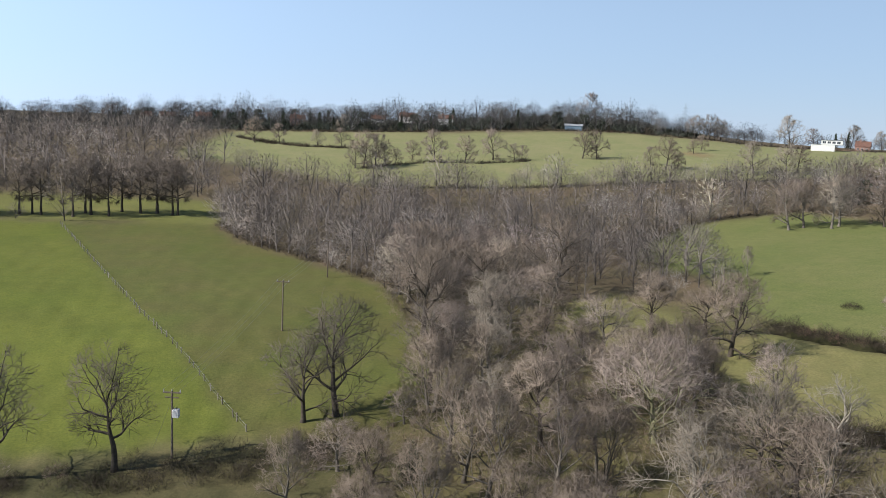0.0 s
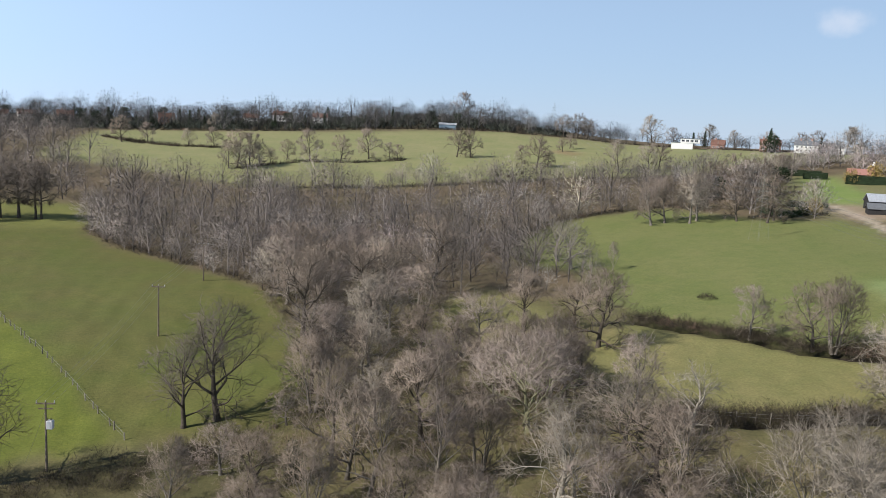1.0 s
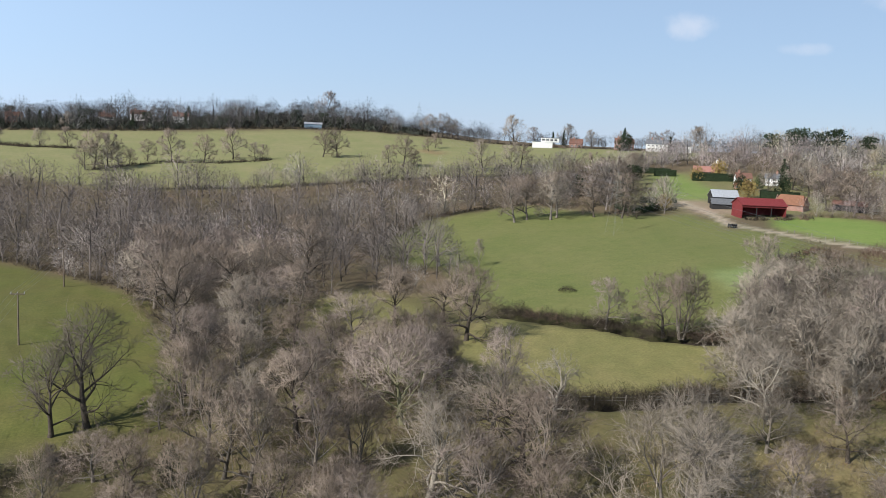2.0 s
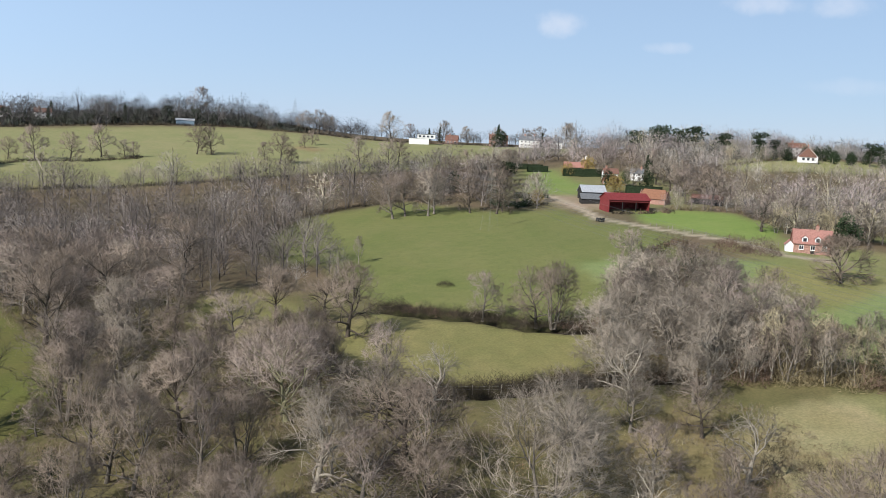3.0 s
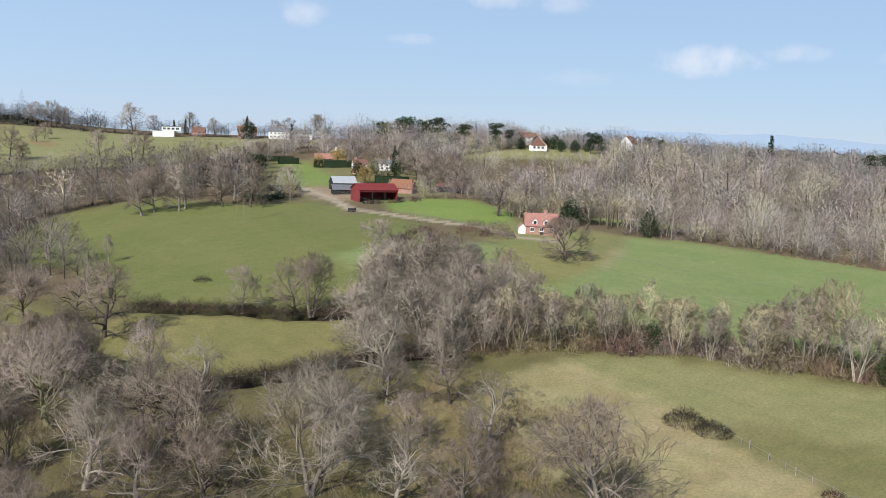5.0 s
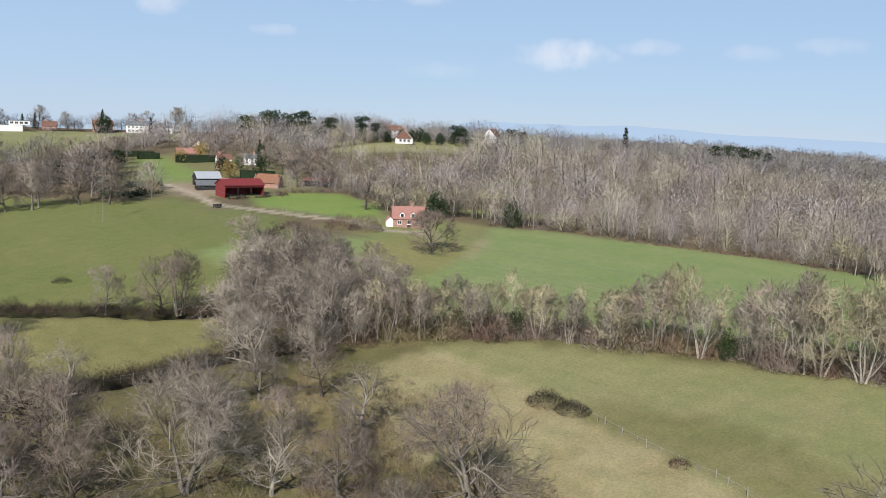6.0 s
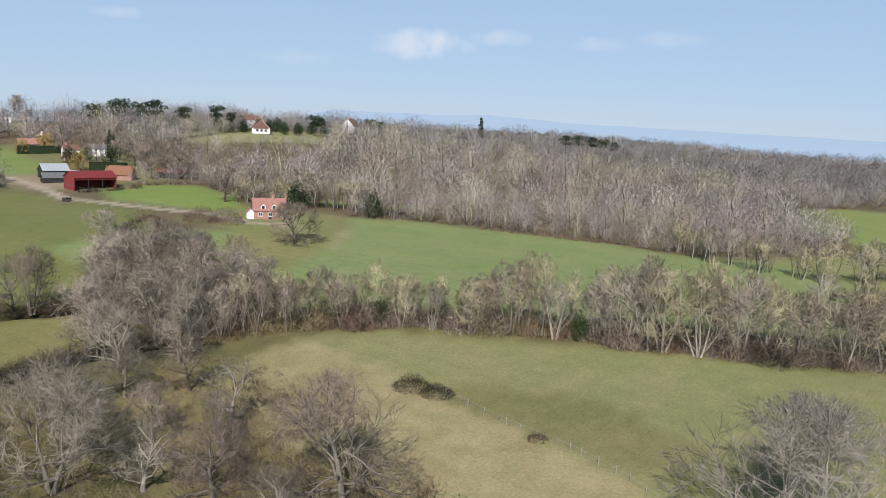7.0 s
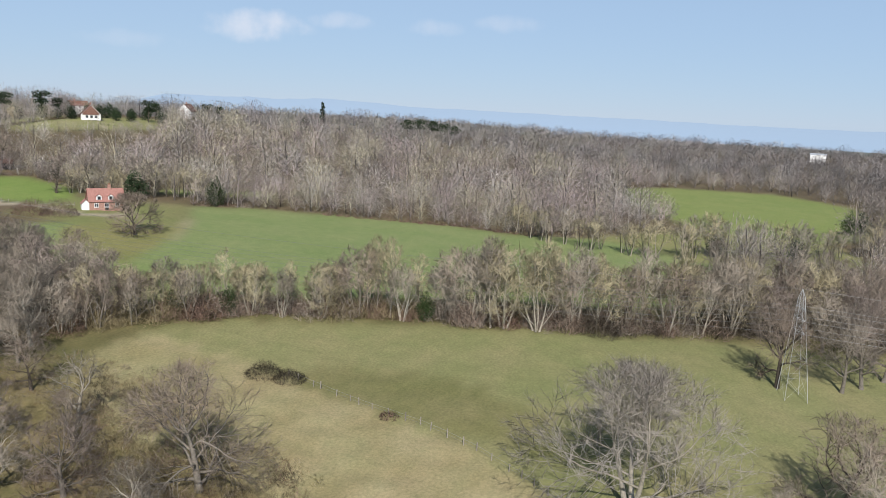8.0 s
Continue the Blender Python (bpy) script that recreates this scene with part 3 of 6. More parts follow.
def tree_kind(key, bark, twig_mat, **how):
    """Keeps the two meshes of one model tree."""
    (sv, sf), (cv, cf, cn) = grow(**how)
    KINDS[key] = (link_mesh("trunk", sv, sf, [bark], smooth=True), link_mesh("crown", cv, cf, [twig_mat], normals=cn), how)


def plant(key, x, y, size=1.0, turn=None, label="", group="", category="tree", name="tree", sink=0.0):
    trunk, crown, how = KINDS[key]
    root = new(name)
    root.matrix_world = pose(x, y, float(height(x, y)) - sink, 0, 0, random.uniform(0, 360) if turn is None else turn) @ Matrix.Scale(size, 4)
    for part_name, me in (("trunk", trunk), ("crown", crown)):
        new(part_name, me).parent = root
    return tagged(root, label, category, group)


# Model trees: fine ones for the foreground, plainer ones beyond it.
OAK = dict(wobble=0.24, tall=15, wide=15, clear=0.16, girth=0.48, limbs=10, branches=8, sprays=6, twigs=12, twig=1.15, width=0.026)
ASH = dict(tall=15, wide=10.5, clear=0.16, girth=0.34, limbs=10, branches=7, sprays=5, twigs=13, twig=1.15, width=0.026, wobble=0.12, steep=(22, 78), lift=0.04)
SLIM = dict(tall=13, wide=5.6, clear=0.12, girth=0.17, limbs=8, branches=5, sprays=4, twigs=14, twig=1.0, width=0.03, wobble=0.07, steep=(58, 84), lift=0.12, spray_width=0.03, sides=(5, 4))
MIDDLE = dict(tall=14, wide=13, clear=0.13, girth=0.36, limbs=9, branches=6, sprays=5, twigs=11, twig=1.3, width=0.042, spray_width=0.03, wobble=0.2, sides=(6, 4))
HEDGE = dict(tall=12, wide=8.5, clear=0.05, girth=0.34, limbs=12, branches=5, sprays=4, twigs=9, twig=1.2, width=0.045, wobble=0.09, stems=4, steep=(38, 80), lift=0.06, spray_width=0.03, sides=(5, 4))
LOW = {**OAK, "twigs": 13, "tall": 11.5, "wide": 15, "clear": 0.1, "girth": 0.4, "steep": (0, 68)}
for k in range(3):
    tree_kind(f"oak{k}", BARK_OAK, TWIG_BROWN, seed=10 + k, **OAK)
    tree_kind(f"ash{k}", BARK_GREY, (TWIG_GREY, TWIG_BROWN, TWIG_PURPLE)[k], seed=20 + k, **ASH)
    tree_kind(f"pale{k}", BARK_PALE, TWIG_GREY, seed=30 + k, **{**OAK, "wide": 13.5, "tall": 12.5, "clear": 0.06, "girth": 0.4, "stems": 2 if k == 1 else 1, "twigs": 11, "steep": (8, 76)})
    tree_kind(f"slim{k}", BARK_PALE, (TWIG_OLIVE, TWIG_GREY, TWIG_OLIVE)[k], seed=40 + k, **SLIM)
    tree_kind(f"middle{k}", BARK_GREY, (TWIG_BROWN, TWIG_PURPLE, TWIG_GREY)[k], seed=50 + k, **MIDDLE)
    tree_kind(f"hedge{k}", BARK_PALE, (TWIG_OLIVE, TWIG_GREY, TWIG_BROWN)[k], seed=80 + k, **HEDGE)
    tree_kind(f"low{k}", (BARK_OAK, BARK_GREY, BARK_GREY)[k], (TWIG_BROWN, TWIG_PURPLE, TWIG_GREY)[k], seed=90 + k, **LOW)
tree_kind("great", BARK_PALE, TWIG_PALE, wobble=0.15, seed=60, tall=13.5, wide=27, clear=0.02, girth=0.5, limbs=16, branches=10, sprays=8, twigs=19, twig=1.15, stems=3, steep=(10, 80))
tree_kind("spread", BARK_GREY, TWIG_GREY, seed=59, tall=14.5, wide=22, clear=0.03, girth=0.46, limbs=15, branches=9, sprays=7, twigs=15, twig=1.2, wobble=0.2, stems=2, steep=(8, 78))
tree_kind("broad", BARK_GREY, TWIG_BROWN, wobble=0.22, seed=65, tall=15, wide=20, clear=0.06, girth=0.45, limbs=14, branches=9, sprays=7, twigs=12, twig=1.25, steep=(0, 72))
tree_kind("lichened", BARK_LICHEN, TWIG_PURPLE, wobble=0.22, seed=66, tall=14, wide=19, clear=0.1, girth=0.42, limbs=14, branches=9, sprays=7, twigs=15, twig=1.2, steep=(10, 76), lift=0.03)
tree_kind("tall", BARK_OAK, TWIG_DARK, seed=68, tall=16, wide=11, clear=0.3, girth=0.38, limbs=9, branches=7, sprays=6, twigs=9, twig=1.15, wobble=0.2)
tree_kind("field", BARK_OAK, TWIG_DARK, seed=64, tall=15, wide=12.5, clear=0.14, girth=0.4, limbs=10, branches=7, sprays=6, twigs=8, twig=1.2, wobble=0.18, steep=(20, 78))
tree_kind("dark", BARK_OAK, TWIG_BROWN, seed=69, tall=12, wide=10.5, clear=0.22, girth=0.36, limbs=9, branches=7, sprays=7, twigs=13, twig=1.05, wobble=0.2, steep=(24, 78))
tree_kind("row", BARK_OAK, TWIG_DARK, seed=71, **{**MIDDLE, "clear": 0.34, "wide": 11.5, "tall": 15})
tree_kind("dead", BARK_PALE, BARK_PALE, seed=61, tall=11, wide=11, clear=0.2, girth=0.4, limbs=8, branches=6, sprays=5, twigs=3, twig=0.8, width=0.03, wobble=0.26)
tree_kind("stemmed", BARK_GREY, TWIG_BROWN, seed=62, tall=12, wide=9, clear=0.05, girth=0.4, limbs=16, branches=5, sprays=6, twigs=12, twig=1.05, stems=4, steep=(40, 82))


def scatter(corners, gap, seed, keep=None):
    """Places in an outline, about gap apart."""
    rng = np.random.default_rng(seed)
    c = np.array(corners, float)
    (x0, y0), (x1, y1) = c.min(0), c.max(0)
    gx, gy = np.meshgrid(np.arange(x0, x1, gap), np.arange(y0, y1, gap * 0.87))
    gx = gx + (np.arange(len(gx)) % 2)[:, None] * gap / 2
    x = (gx + rng.uniform(-0.46, 0.46, gx.shape) * gap).ravel()
    y = (gy + rng.uniform(-0.46, 0.46, gy.shape) * gap).ravel()
    ok = inside(x, y, corners)
    if keep is not None:
        ok &= keep(x, y)
    return np.stack([x[ok], y[ok]], 1)


def along(way, gap, seed, aside=0.0):
    """Places along a line, about gap apart and up to aside off it."""
    rng = np.random.default_rng(seed)
    w = np.array(way, float)
    run = np.concatenate([[0], np.cumsum(np.linalg.norm(np.diff(w, axis=0), axis=1))])
    s = np.arange(0, run[-1], gap) + rng.uniform(-0.3, 0.3, int(np.ceil(run[-1] / gap))) * gap
    x, y = np.interp(s, run, w[:, 0]), np.interp(s, run, w[:, 1])
    return np.stack([x + rng.uniform(-aside, aside, len(s)), y + rng.uniform(-aside, aside, len(s))], 1)


def any_field(x, y, grow_by=0.0):
    hit = np.zeros(np.shape(x), bool)
    for corners, _, _ in FIELDS.values():
        c = np.array(corners, float)
        m = c.mean(0)
        if grow_by:
            c = m + (c - m) * (1 + grow_by / np.linalg.norm(c - m, axis=1, keepdims=True))
        hit |= inside(x, y, c)
    return hit


FARMSTEAD = [(190, 292), (197, 262), (215, 245), (262, 250), (284, 300), (306, 345), (300, 392), (264, 398), (224, 342)]
LANE = [(186, 268), (186, 198), (162, 172), (176, 158), (192, 165), (240, 172), (258, 230), (242, 266)]
RIDGE_GAP = [(250, 588), (300, 578), (365, 548), (410, 505), (480, 590), (310, 690)]
VIEW_GAP = [(262, 262), (330, 232), (440, 300), (505, 340), (362, 340)]  # low growth below the upper houses
FIELD_VIEW = [(-110, 470), (-61, 436), (-6, 396), (60, 400), (150, 415), (260, 415), (300, 430), (250, 365), (60, 340), (-6, 340), (-70, 375), (-130, 430)]  # low growth below the hill pasture
COTTAGE = [(182, 175), (182, 140), (215, 128), (240, 150), (222, 178)]

# -- single trees of the foreground and the fields --
LONE = [
    ("tall", -46, 110, 1.1), ("tall", -32, 112, 1.08), ("field", -9.3, 126, 0.95), ("field", -4.6, 128, 1.22),
    ("middle0", 137, 285, 1.2), ("middle0", 143, 287, 1.2), ("middle2", 150, 282, 1.25), ("middle0", 154, 285, 1.2), ("dead", 86, 226, 1.3), ("dead", 87, 240, 1.2),
    ("great", 93.5, -15, 1.42), ("low0", 104, -42, 1.3), ("pale0", 96, -34, 0.6), ("pale1", 100, -47, 1.3),
]
STREAM_SIDE = [
    ("low0", 63.5, 149.5, 1.28), ("dark", 54, 165.5, 1.05), ("oak1", 43, 204, 1.3), ("low2", 26, 171.5, 1.0), ("oak2", 10, 166, 1.15), ("field", 9.7, 135.5, 1.0), ("ash2", 12, 134, 1.02),
    ("middle1", 93, 147, 0.75), ("slim1", 95, 218, 0.6), ("middle0", 99.8, 137, 0.9), ("stemmed", 102.5, 135, 1.15), ("oak0", 64, 163, 0.75), ("low1", 36, 186, 0.9), ("oak0", 24, 190, 1.0), ("middle1", 8, 190, 1.1),
]
FOREGROUND = [
    ("pale2", 17.6, 118.7, 0.85), ("dark", 23.3, 112.8, 1.08), ("lichened", 38, 111, 1.0), ("low2", 47.5, 101, 0.98), ("dead", 59, 104, 0.95), ("pale0", 34, 88, 1.1), ("oak0", 45.8, 87, 1.0),
    ("spread", 54.5, 69, 1.08), ("broad", 75, 39, 1.15), ("dead", 82, 64, 1.05), ("low1", 66, 53, 0.9), ("pale1", 68, 86, 0.9), ("oak1", 88, 78, 0.6), ("ash1", 76, 60, 0.6), ("pale2", 64, 42, 0.7), ("low2", 66, 79, 0.8), ("low1", 73, 71, 0.7), ("pale2", 62, 61, 0.8), ("low2", 80, 84, 0.7),
    ("low1", 29, 128, 0.95), ("low2", 20, 142, 1.0), ("low0", 40, 133, 0.85), ("ash1", 12, 104, 0.85), ("ash2", 22, 97, 0.9), ("low0", 1, 103, 0.7), ("stemmed", 28, 100, 0.95), ("low1", 14, 150, 0.9),
]
CLUMP_FRONT = [("pale0", 87, 92, 0.95), ("pale1", 95, 108, 1.15), ("low2", 96, 88, 0.8), ("stemmed", 116.5, 88, 1.0), ("stemmed", 122, 84, 0.9), ("pale2", 103, 92, 1.05), ("pale0", 110, 97, 1.1), ("low2", 90, 100, 0.9)]
PYLON_SIDE = [("dark", 149.3, -35, 1.35), ("ash2", 161.8, -51, 1.2), ("ash0", 157, -47, 1.1), ("ash1", 170, -56, 1.35)]
for key, x, y, size in LONE + STREAM_SIDE + FOREGROUND + CLUMP_FRONT + PYLON_SIDE:
    plant(key, x, y, size, label="bare winter tree standing in grass", group="field trees")
STANDING = np.array([(x, y, KINDS[key][2]["wide"] * size) for key, x, y, size in LONE + STREAM_SIDE + FOREGROUND + CLUMP_FRONT])


def apart(x, y, wide=8.0, share=0.34):
    """Whether places keep clear of the single trees."""
    gap = np.hypot(np.asarray(x)[..., None] - STANDING[:, 0], np.asarray(y)[..., None] - STANDING[:, 1])
    return (gap > (STANDING[:, 2] + wide) * share).all(-1)


# -- the belt of trees below the first view, with a grassy glen in it --
BELT = [(-14, 96), (-12, 108), (0, 118), (10, 142), (6, 172), (2, 206), (14, 226), (36, 224), (48, 214), (42, 180), (44, 150), (58, 122), (66, 108), (60, 92), (60, 56), (30, 74), (0, 88)]
GLEN = [(44, 198), (60, 206), (62, 184), (58, 168), (48, 152), (36, 158), (34, 170)]
for x, y in scatter(BELT, 9.2, 5, lambda x, y: apart(x, y) & ~inside(x, y, GLEN)):
    if x < 6 and y < 124:
        plant(random.choice(["low1", "ash1", "dark"]), x, y, random.uniform(0.35, 0.5) if y > 114 else random.uniform(0.55, 0.75), label="low bare young tree at a field corner", group="young trees")
        continue
    key = random.choice(["ash1", "ash2", "dark", "oak1", "low0", "low1", "stemmed"] if y < 150 else ["middle0", "middle1", "middle2", "middle0"])
    plant(key, x, y, random.uniform(0.75, 1.05) if y < 150 else random.uniform(0.75, 1.1), label="bare winter tree in a belt of trees", group="belt trees")

# -- the clump that runs from the meadow to the rough pasture --
CLUMP = [(155, 160), (156, 148), (150, 127), (135, 100), (125, 91), (108, 93), (98, 100), (103, 119), (112, 134), (135, 152)]
for x, y in scatter(CLUMP, 8.5, 6, lambda x, y: apart(x, y, 8, 0.25)):
    plant(random.choice(["pale0", "middle1", "middle0", "middle2", "middle2", "low2"]), x, y, random.uniform(0.8, 1.1) * (0.68 if x > 138 else 1.0), label="bare winter tree in a dense clump", group="clump trees")

# -- the hedgerow of slim pale trees between the two pastures --
HEDGEROW = [(108, 92), (116, 85), (124, 78), (131, 69), (136, 59), (141, 48), (145, 37), (147, 22), (150, 7), (157, -9), (170, -25), (196, -50)]
for x, y in along(HEDGEROW, 2.7, 7, 3.2):
    plant(random.choice(["slim0", "slim1", "slim2", "hedge0", "hedge1", "hedge2", "hedge0", "hedge1"]), x + 3, y + 2, random.uniform(0.72, 0.98) if y > 45 else random.uniform(0.95, 1.3) if y > 20 else random.uniform(1.1, 1.5), label="slim bare tree in a hedgerow", group="hedgerow trees")

# -- the trees behind the pylon --
for x, y in scatter([(174, -32), (198, -34), (222, -62), (212, -88), (188, -70)], 8.5, 10):
    plant(random.choice(["middle0", "middle2", "ash1", "middle1"]), x, y, random.uniform(0.85, 1.15), label="bare winter tree behind a pylon", group="copse trees")

# -- the row along the top of the west pasture --
for x, y in along([(-170, 285), (-117, 293), (-92, 298), (-60, 308)], 4.6, 8, 6.0):
    plant("row", x, y + 4, random.uniform(1.05, 1.35), label="dark bare oak at the top of a pasture", group="pasture edge trees")


# -- woods: too many trees to count --
def plain_tree(seed, tall, wide, stems, twigs, twig, width, low=0.12, rise=0.22):
    """A far tree of few faces: a trunk, a fan of rising stems and a dome of slim twigs. Returns verts, triangles, normals and how many triangles the trunk has."""
    rng = np.random.default_rng(seed)
    top = np.array([[rng.normal(0, 0.5), rng.normal(0, 0.5), tall * 0.75]])
    sv, sf = tubes(bend(np.array([[0, 0, -0.5]]), top, 3, rng, 0, 0.03), np.array([[0.14, 0.1, 0.04]]) * wide / 10, 3)
    sf = np.concatenate([sf[:, [0, 1, 2]], sf[:, [0, 2, 3]]])
    centre, half = np.array([0, 0, tall * (0.46 + low / 2)]), np.array([wide / 2, wide / 2, tall * (0.54 - low / 2)])
    goal = dome_points(stems, centre, half * 0.98, rng, 0.7, seed)
    goal[:, 2] = np.maximum(goal[:, 2], tall * (0.3 + low))
    begin = top * np.clip((goal[:, 2:] / tall - 0.25) * 0.8 + rng.normal(0, 0.05, (stems, 1)), 0.08, 0.8)
    lv, lf, ln = twig_blades(begin, goal, width * 1.15 * rng.uniform(0.6, 1.3, stems), centre, half, rng, 0.2)
    a = dome_points(twigs, centre, half * 0.87, rng, 0.4, seed)
    b = a + unit(unit((a - centre) / half) * 0.8 + rng.normal(0, 0.35, a.shape) + [0, 0, rise]) * twig * rng.uniform(0.5, 1.3, (twigs, 1))
    tv, tf, tn = twig_blades(a, b, width * rng.uniform(0.6, 1.4, twigs), centre, half, rng, 0.2)
    verts, faces = merge([(sv, sf), (lv, lf), (tv, tf)])
    out = np.concatenate([unit(sv * [1, 1, 0] - np.mean(sv, 0) * [1, 1, 0] + 1e-4), ln, tn])
    return verts, np.concatenate(faces), out, len(sf)


# twig tones lifted and greyed to stand for haze over the woods
WOOD_MATS = [dull(f"wood_{n}", c, 0.18, 0.25, 0.9, per="tone") for n, c in (
    ("brown", (0.42, 0.366, 0.335)), ("grey", (0.48, 0.443, 0.408)), ("purple", (0.43, 0.356, 0.348)), ("olive", (0.49, 0.447, 0.335)), ("dark", (0.2, 0.177, 0.162)))]


# darker than WOOD_MATS, and greyed to paint in the haze before the ridge
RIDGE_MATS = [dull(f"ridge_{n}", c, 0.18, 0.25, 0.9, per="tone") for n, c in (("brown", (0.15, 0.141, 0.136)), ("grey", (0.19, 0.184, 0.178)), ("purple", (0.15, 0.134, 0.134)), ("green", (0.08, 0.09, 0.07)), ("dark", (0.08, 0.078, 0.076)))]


def wood(name, places, models, seed, sizes=(0.75, 1.15), label="", mats=None, category="woodland", stem_kind=4):
    """One sheet of woodland: the model trees set at all the places."""
    rng = np.random.default_rng(seed)
    verts, tris, index, looks, tones, at = [], [], [], [], [], 0
    pick = rng.integers(0, len(models), len(places))
    z = height(places[:, 0], places[:, 1])
    for k, (v, f, out, stem) in enumerate(models):
        here = np.where(pick == k)[0]
        if not len(here):
            continue
        a = rng.uniform(0, 6.283, len(here))
        s = rng.uniform(*sizes, len(here)) * np.where(inside(places[here, 0], places[here, 1], VIEW_GAP), 0.55, np.where(inside(places[here, 0], places[here, 1], FIELD_VIEW), 0.8, 1.0)) * (1 + 0.13 * waves(places[here, 0], places[here, 1], 60, 71) + 0.13 * waves(places[here, 0], places[here, 1], 23, 72))
        c, q = np.cos(a) * s, np.sin(a) * s
        x = v[None, :, 0] * c[:, None] - v[None, :, 1] * q[:, None] + places[here, 0:1]
        y = v[None, :, 0] * q[:, None] + v[None, :, 1] * c[:, None] + places[here, 1:2]
        w = v[None, :, 2] * s[:, None] + z[here, None]
        verts.append(np.stack([x, y, w], -1).reshape(-1, 3))
        c, q = np.cos(a)[:, None], np.sin(a)[:, None]
        looks.append(np.stack([out[None, :, 0] * c - out[None, :, 1] * q, out[None, :, 0] * q + out[None, :, 1] * c, np.repeat(out[None, :, 2], len(here), 0)], -1).reshape(-1, 3))
        tones.append(np.repeat(rng.uniform(0, 1, len(here)), len(v)))
        tris.append((f[None] + (np.arange(len(here)) * len(v))[:, None, None]).reshape(-1, 3) + at)
        at += len(v) * len(here)
        # bearing term picks darker kinds westward, painting in the woods' shadow side
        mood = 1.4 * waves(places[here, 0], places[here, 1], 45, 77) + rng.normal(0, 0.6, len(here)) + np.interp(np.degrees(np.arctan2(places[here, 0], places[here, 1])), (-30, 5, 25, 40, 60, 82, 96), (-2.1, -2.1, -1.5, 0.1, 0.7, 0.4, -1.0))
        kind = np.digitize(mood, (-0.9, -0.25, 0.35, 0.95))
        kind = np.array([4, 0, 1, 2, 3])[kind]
        kinds = np.repeat(kind[:, None], len(f), 1)
        kinds[:, :stem] = stem_kind
        index.append(kinds.ravel())
    me = link_mesh(name, np.concatenate(verts), [np.concatenate(tris)], mats or WOOD_MATS, np.concatenate(index) % len(mats or WOOD_MATS), normals=np.concatenate(looks), tone=np.concatenate(tones))
    return tagged(new(name, me), label, category, kind="stuff")


def ring(r0, r1, gap, seed, b0=-36, b1=112):
    """Woodland places between two distances, outside all fields."""
    box = [(-r1, -r1 * 0.5), (r1, -r1 * 0.5), (r1, r1), (-r1, r1)]

    def ok(x, y):
        r, t = np.hypot(x, y), np.degrees(np.arctan2(x, y))
        return (r > r0) & (r < r1) & (t > b0) & (t < b1) & ~any_field(x, y, 0.5) & ~inside(x, y, FARMSTEAD) & ~inside(x, y, COTTAGE) & ~inside(x, y, RIDGE_GAP) & ~inside(x, y, LANE)

    return scatter(box, gap, seed, ok)


wood("near_wood", ring(205, 330, 8.4, 81), [plain_tree(100 + k, 10 + k * 1.4, 11 + k * 0.7, 36, 640, 1.15, 0.075, 0.04) for k in range(6)], 91, (0.6, 1.3), "dense bare brown woodland in late winter")
EDGES = ([(-50, 292), (-38, 266), (-13, 234), (4, 208), (11, 188)], [(80, 238), (76, 268), (110, 312), (134, 321), (162, 324), (170, 305)], [(238, 148), (255, 132), (269, 107), (281, 75), (278, 43), (293, 20)], [(-6, 396), (60, 401), (150, 416), (260, 416), (330, 455)], [(370, 22), (420, 30), (490, 52), (550, 15)], [(362, 330), (400, 316), (436, 302), (500, 333)], [(232, 245), (256, 232), (236, 190), (226, 176)], [(330, 350), (385, 355), (470, 368)])
wood("wood_edge", np.concatenate([along(w, 3.2, 97 + k, 2.2) for k, w in enumerate(EDGES)]), [plain_tree(140 + k, 9 + k * 1.5, 8.5 + k * 0.5, 26, 350, 1.2, 0.09, -0.06) for k in range(4)], 98, (0.55, 1.15), "bushy bare trees along a wood's edge")
wood("middle_wood", ring(330, 600, 11.8, 82), [plain_tree(110 + k, 11 + k * 1.3, 13 + k * 0.7, 20, 360, 1.2, 0.15, 0.0) for k in range(6)], 92, (0.5, 1.3), "bare brown and grey woodland on a hillside")
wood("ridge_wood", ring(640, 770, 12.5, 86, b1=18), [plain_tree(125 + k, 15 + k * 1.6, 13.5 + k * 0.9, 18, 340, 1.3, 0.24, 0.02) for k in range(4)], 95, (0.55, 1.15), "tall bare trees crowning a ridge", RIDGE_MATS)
# twig tones greyed and paled to carry the haze of distance
HAZED_MATS = [dull(f"distant_{n}", c, 0.18, 0.25, 0.9, per="tone") for n, c in (("brown", (0.33, 0.302, 0.29)), ("grey", (0.36, 0.342, 0.33)), ("purple", (0.33, 0.294, 0.294)), ("olive", (0.34, 0.322, 0.275)), ("dark", (0.19, 0.178, 0.174)))]
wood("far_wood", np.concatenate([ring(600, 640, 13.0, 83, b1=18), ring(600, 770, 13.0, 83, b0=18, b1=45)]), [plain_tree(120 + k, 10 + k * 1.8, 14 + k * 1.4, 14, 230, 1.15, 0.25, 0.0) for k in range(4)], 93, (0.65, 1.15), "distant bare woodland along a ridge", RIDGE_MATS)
wood("valley_wood", ring(600, 900, 14.0, 85, b0=45), [plain_tree(120 + k, 10 + k * 1.8, 14 + k * 1.4, 14, 230, 1.15, 0.25, 0.0) for k in range(4)], 99, (0.5, 1.3), "distant bare woodland over a low valley", HAZED_MATS)
wood("farthest_wood", ring(900, 1350, 22, 84, b0=42), [plain_tree(130 + k, 12 + k * 2, 22, 8, 125, 1.5, 0.52, 0.0) for k in range(3)], 94, label="farthest bare woodland under the skyline", mats=HAZED_MATS)


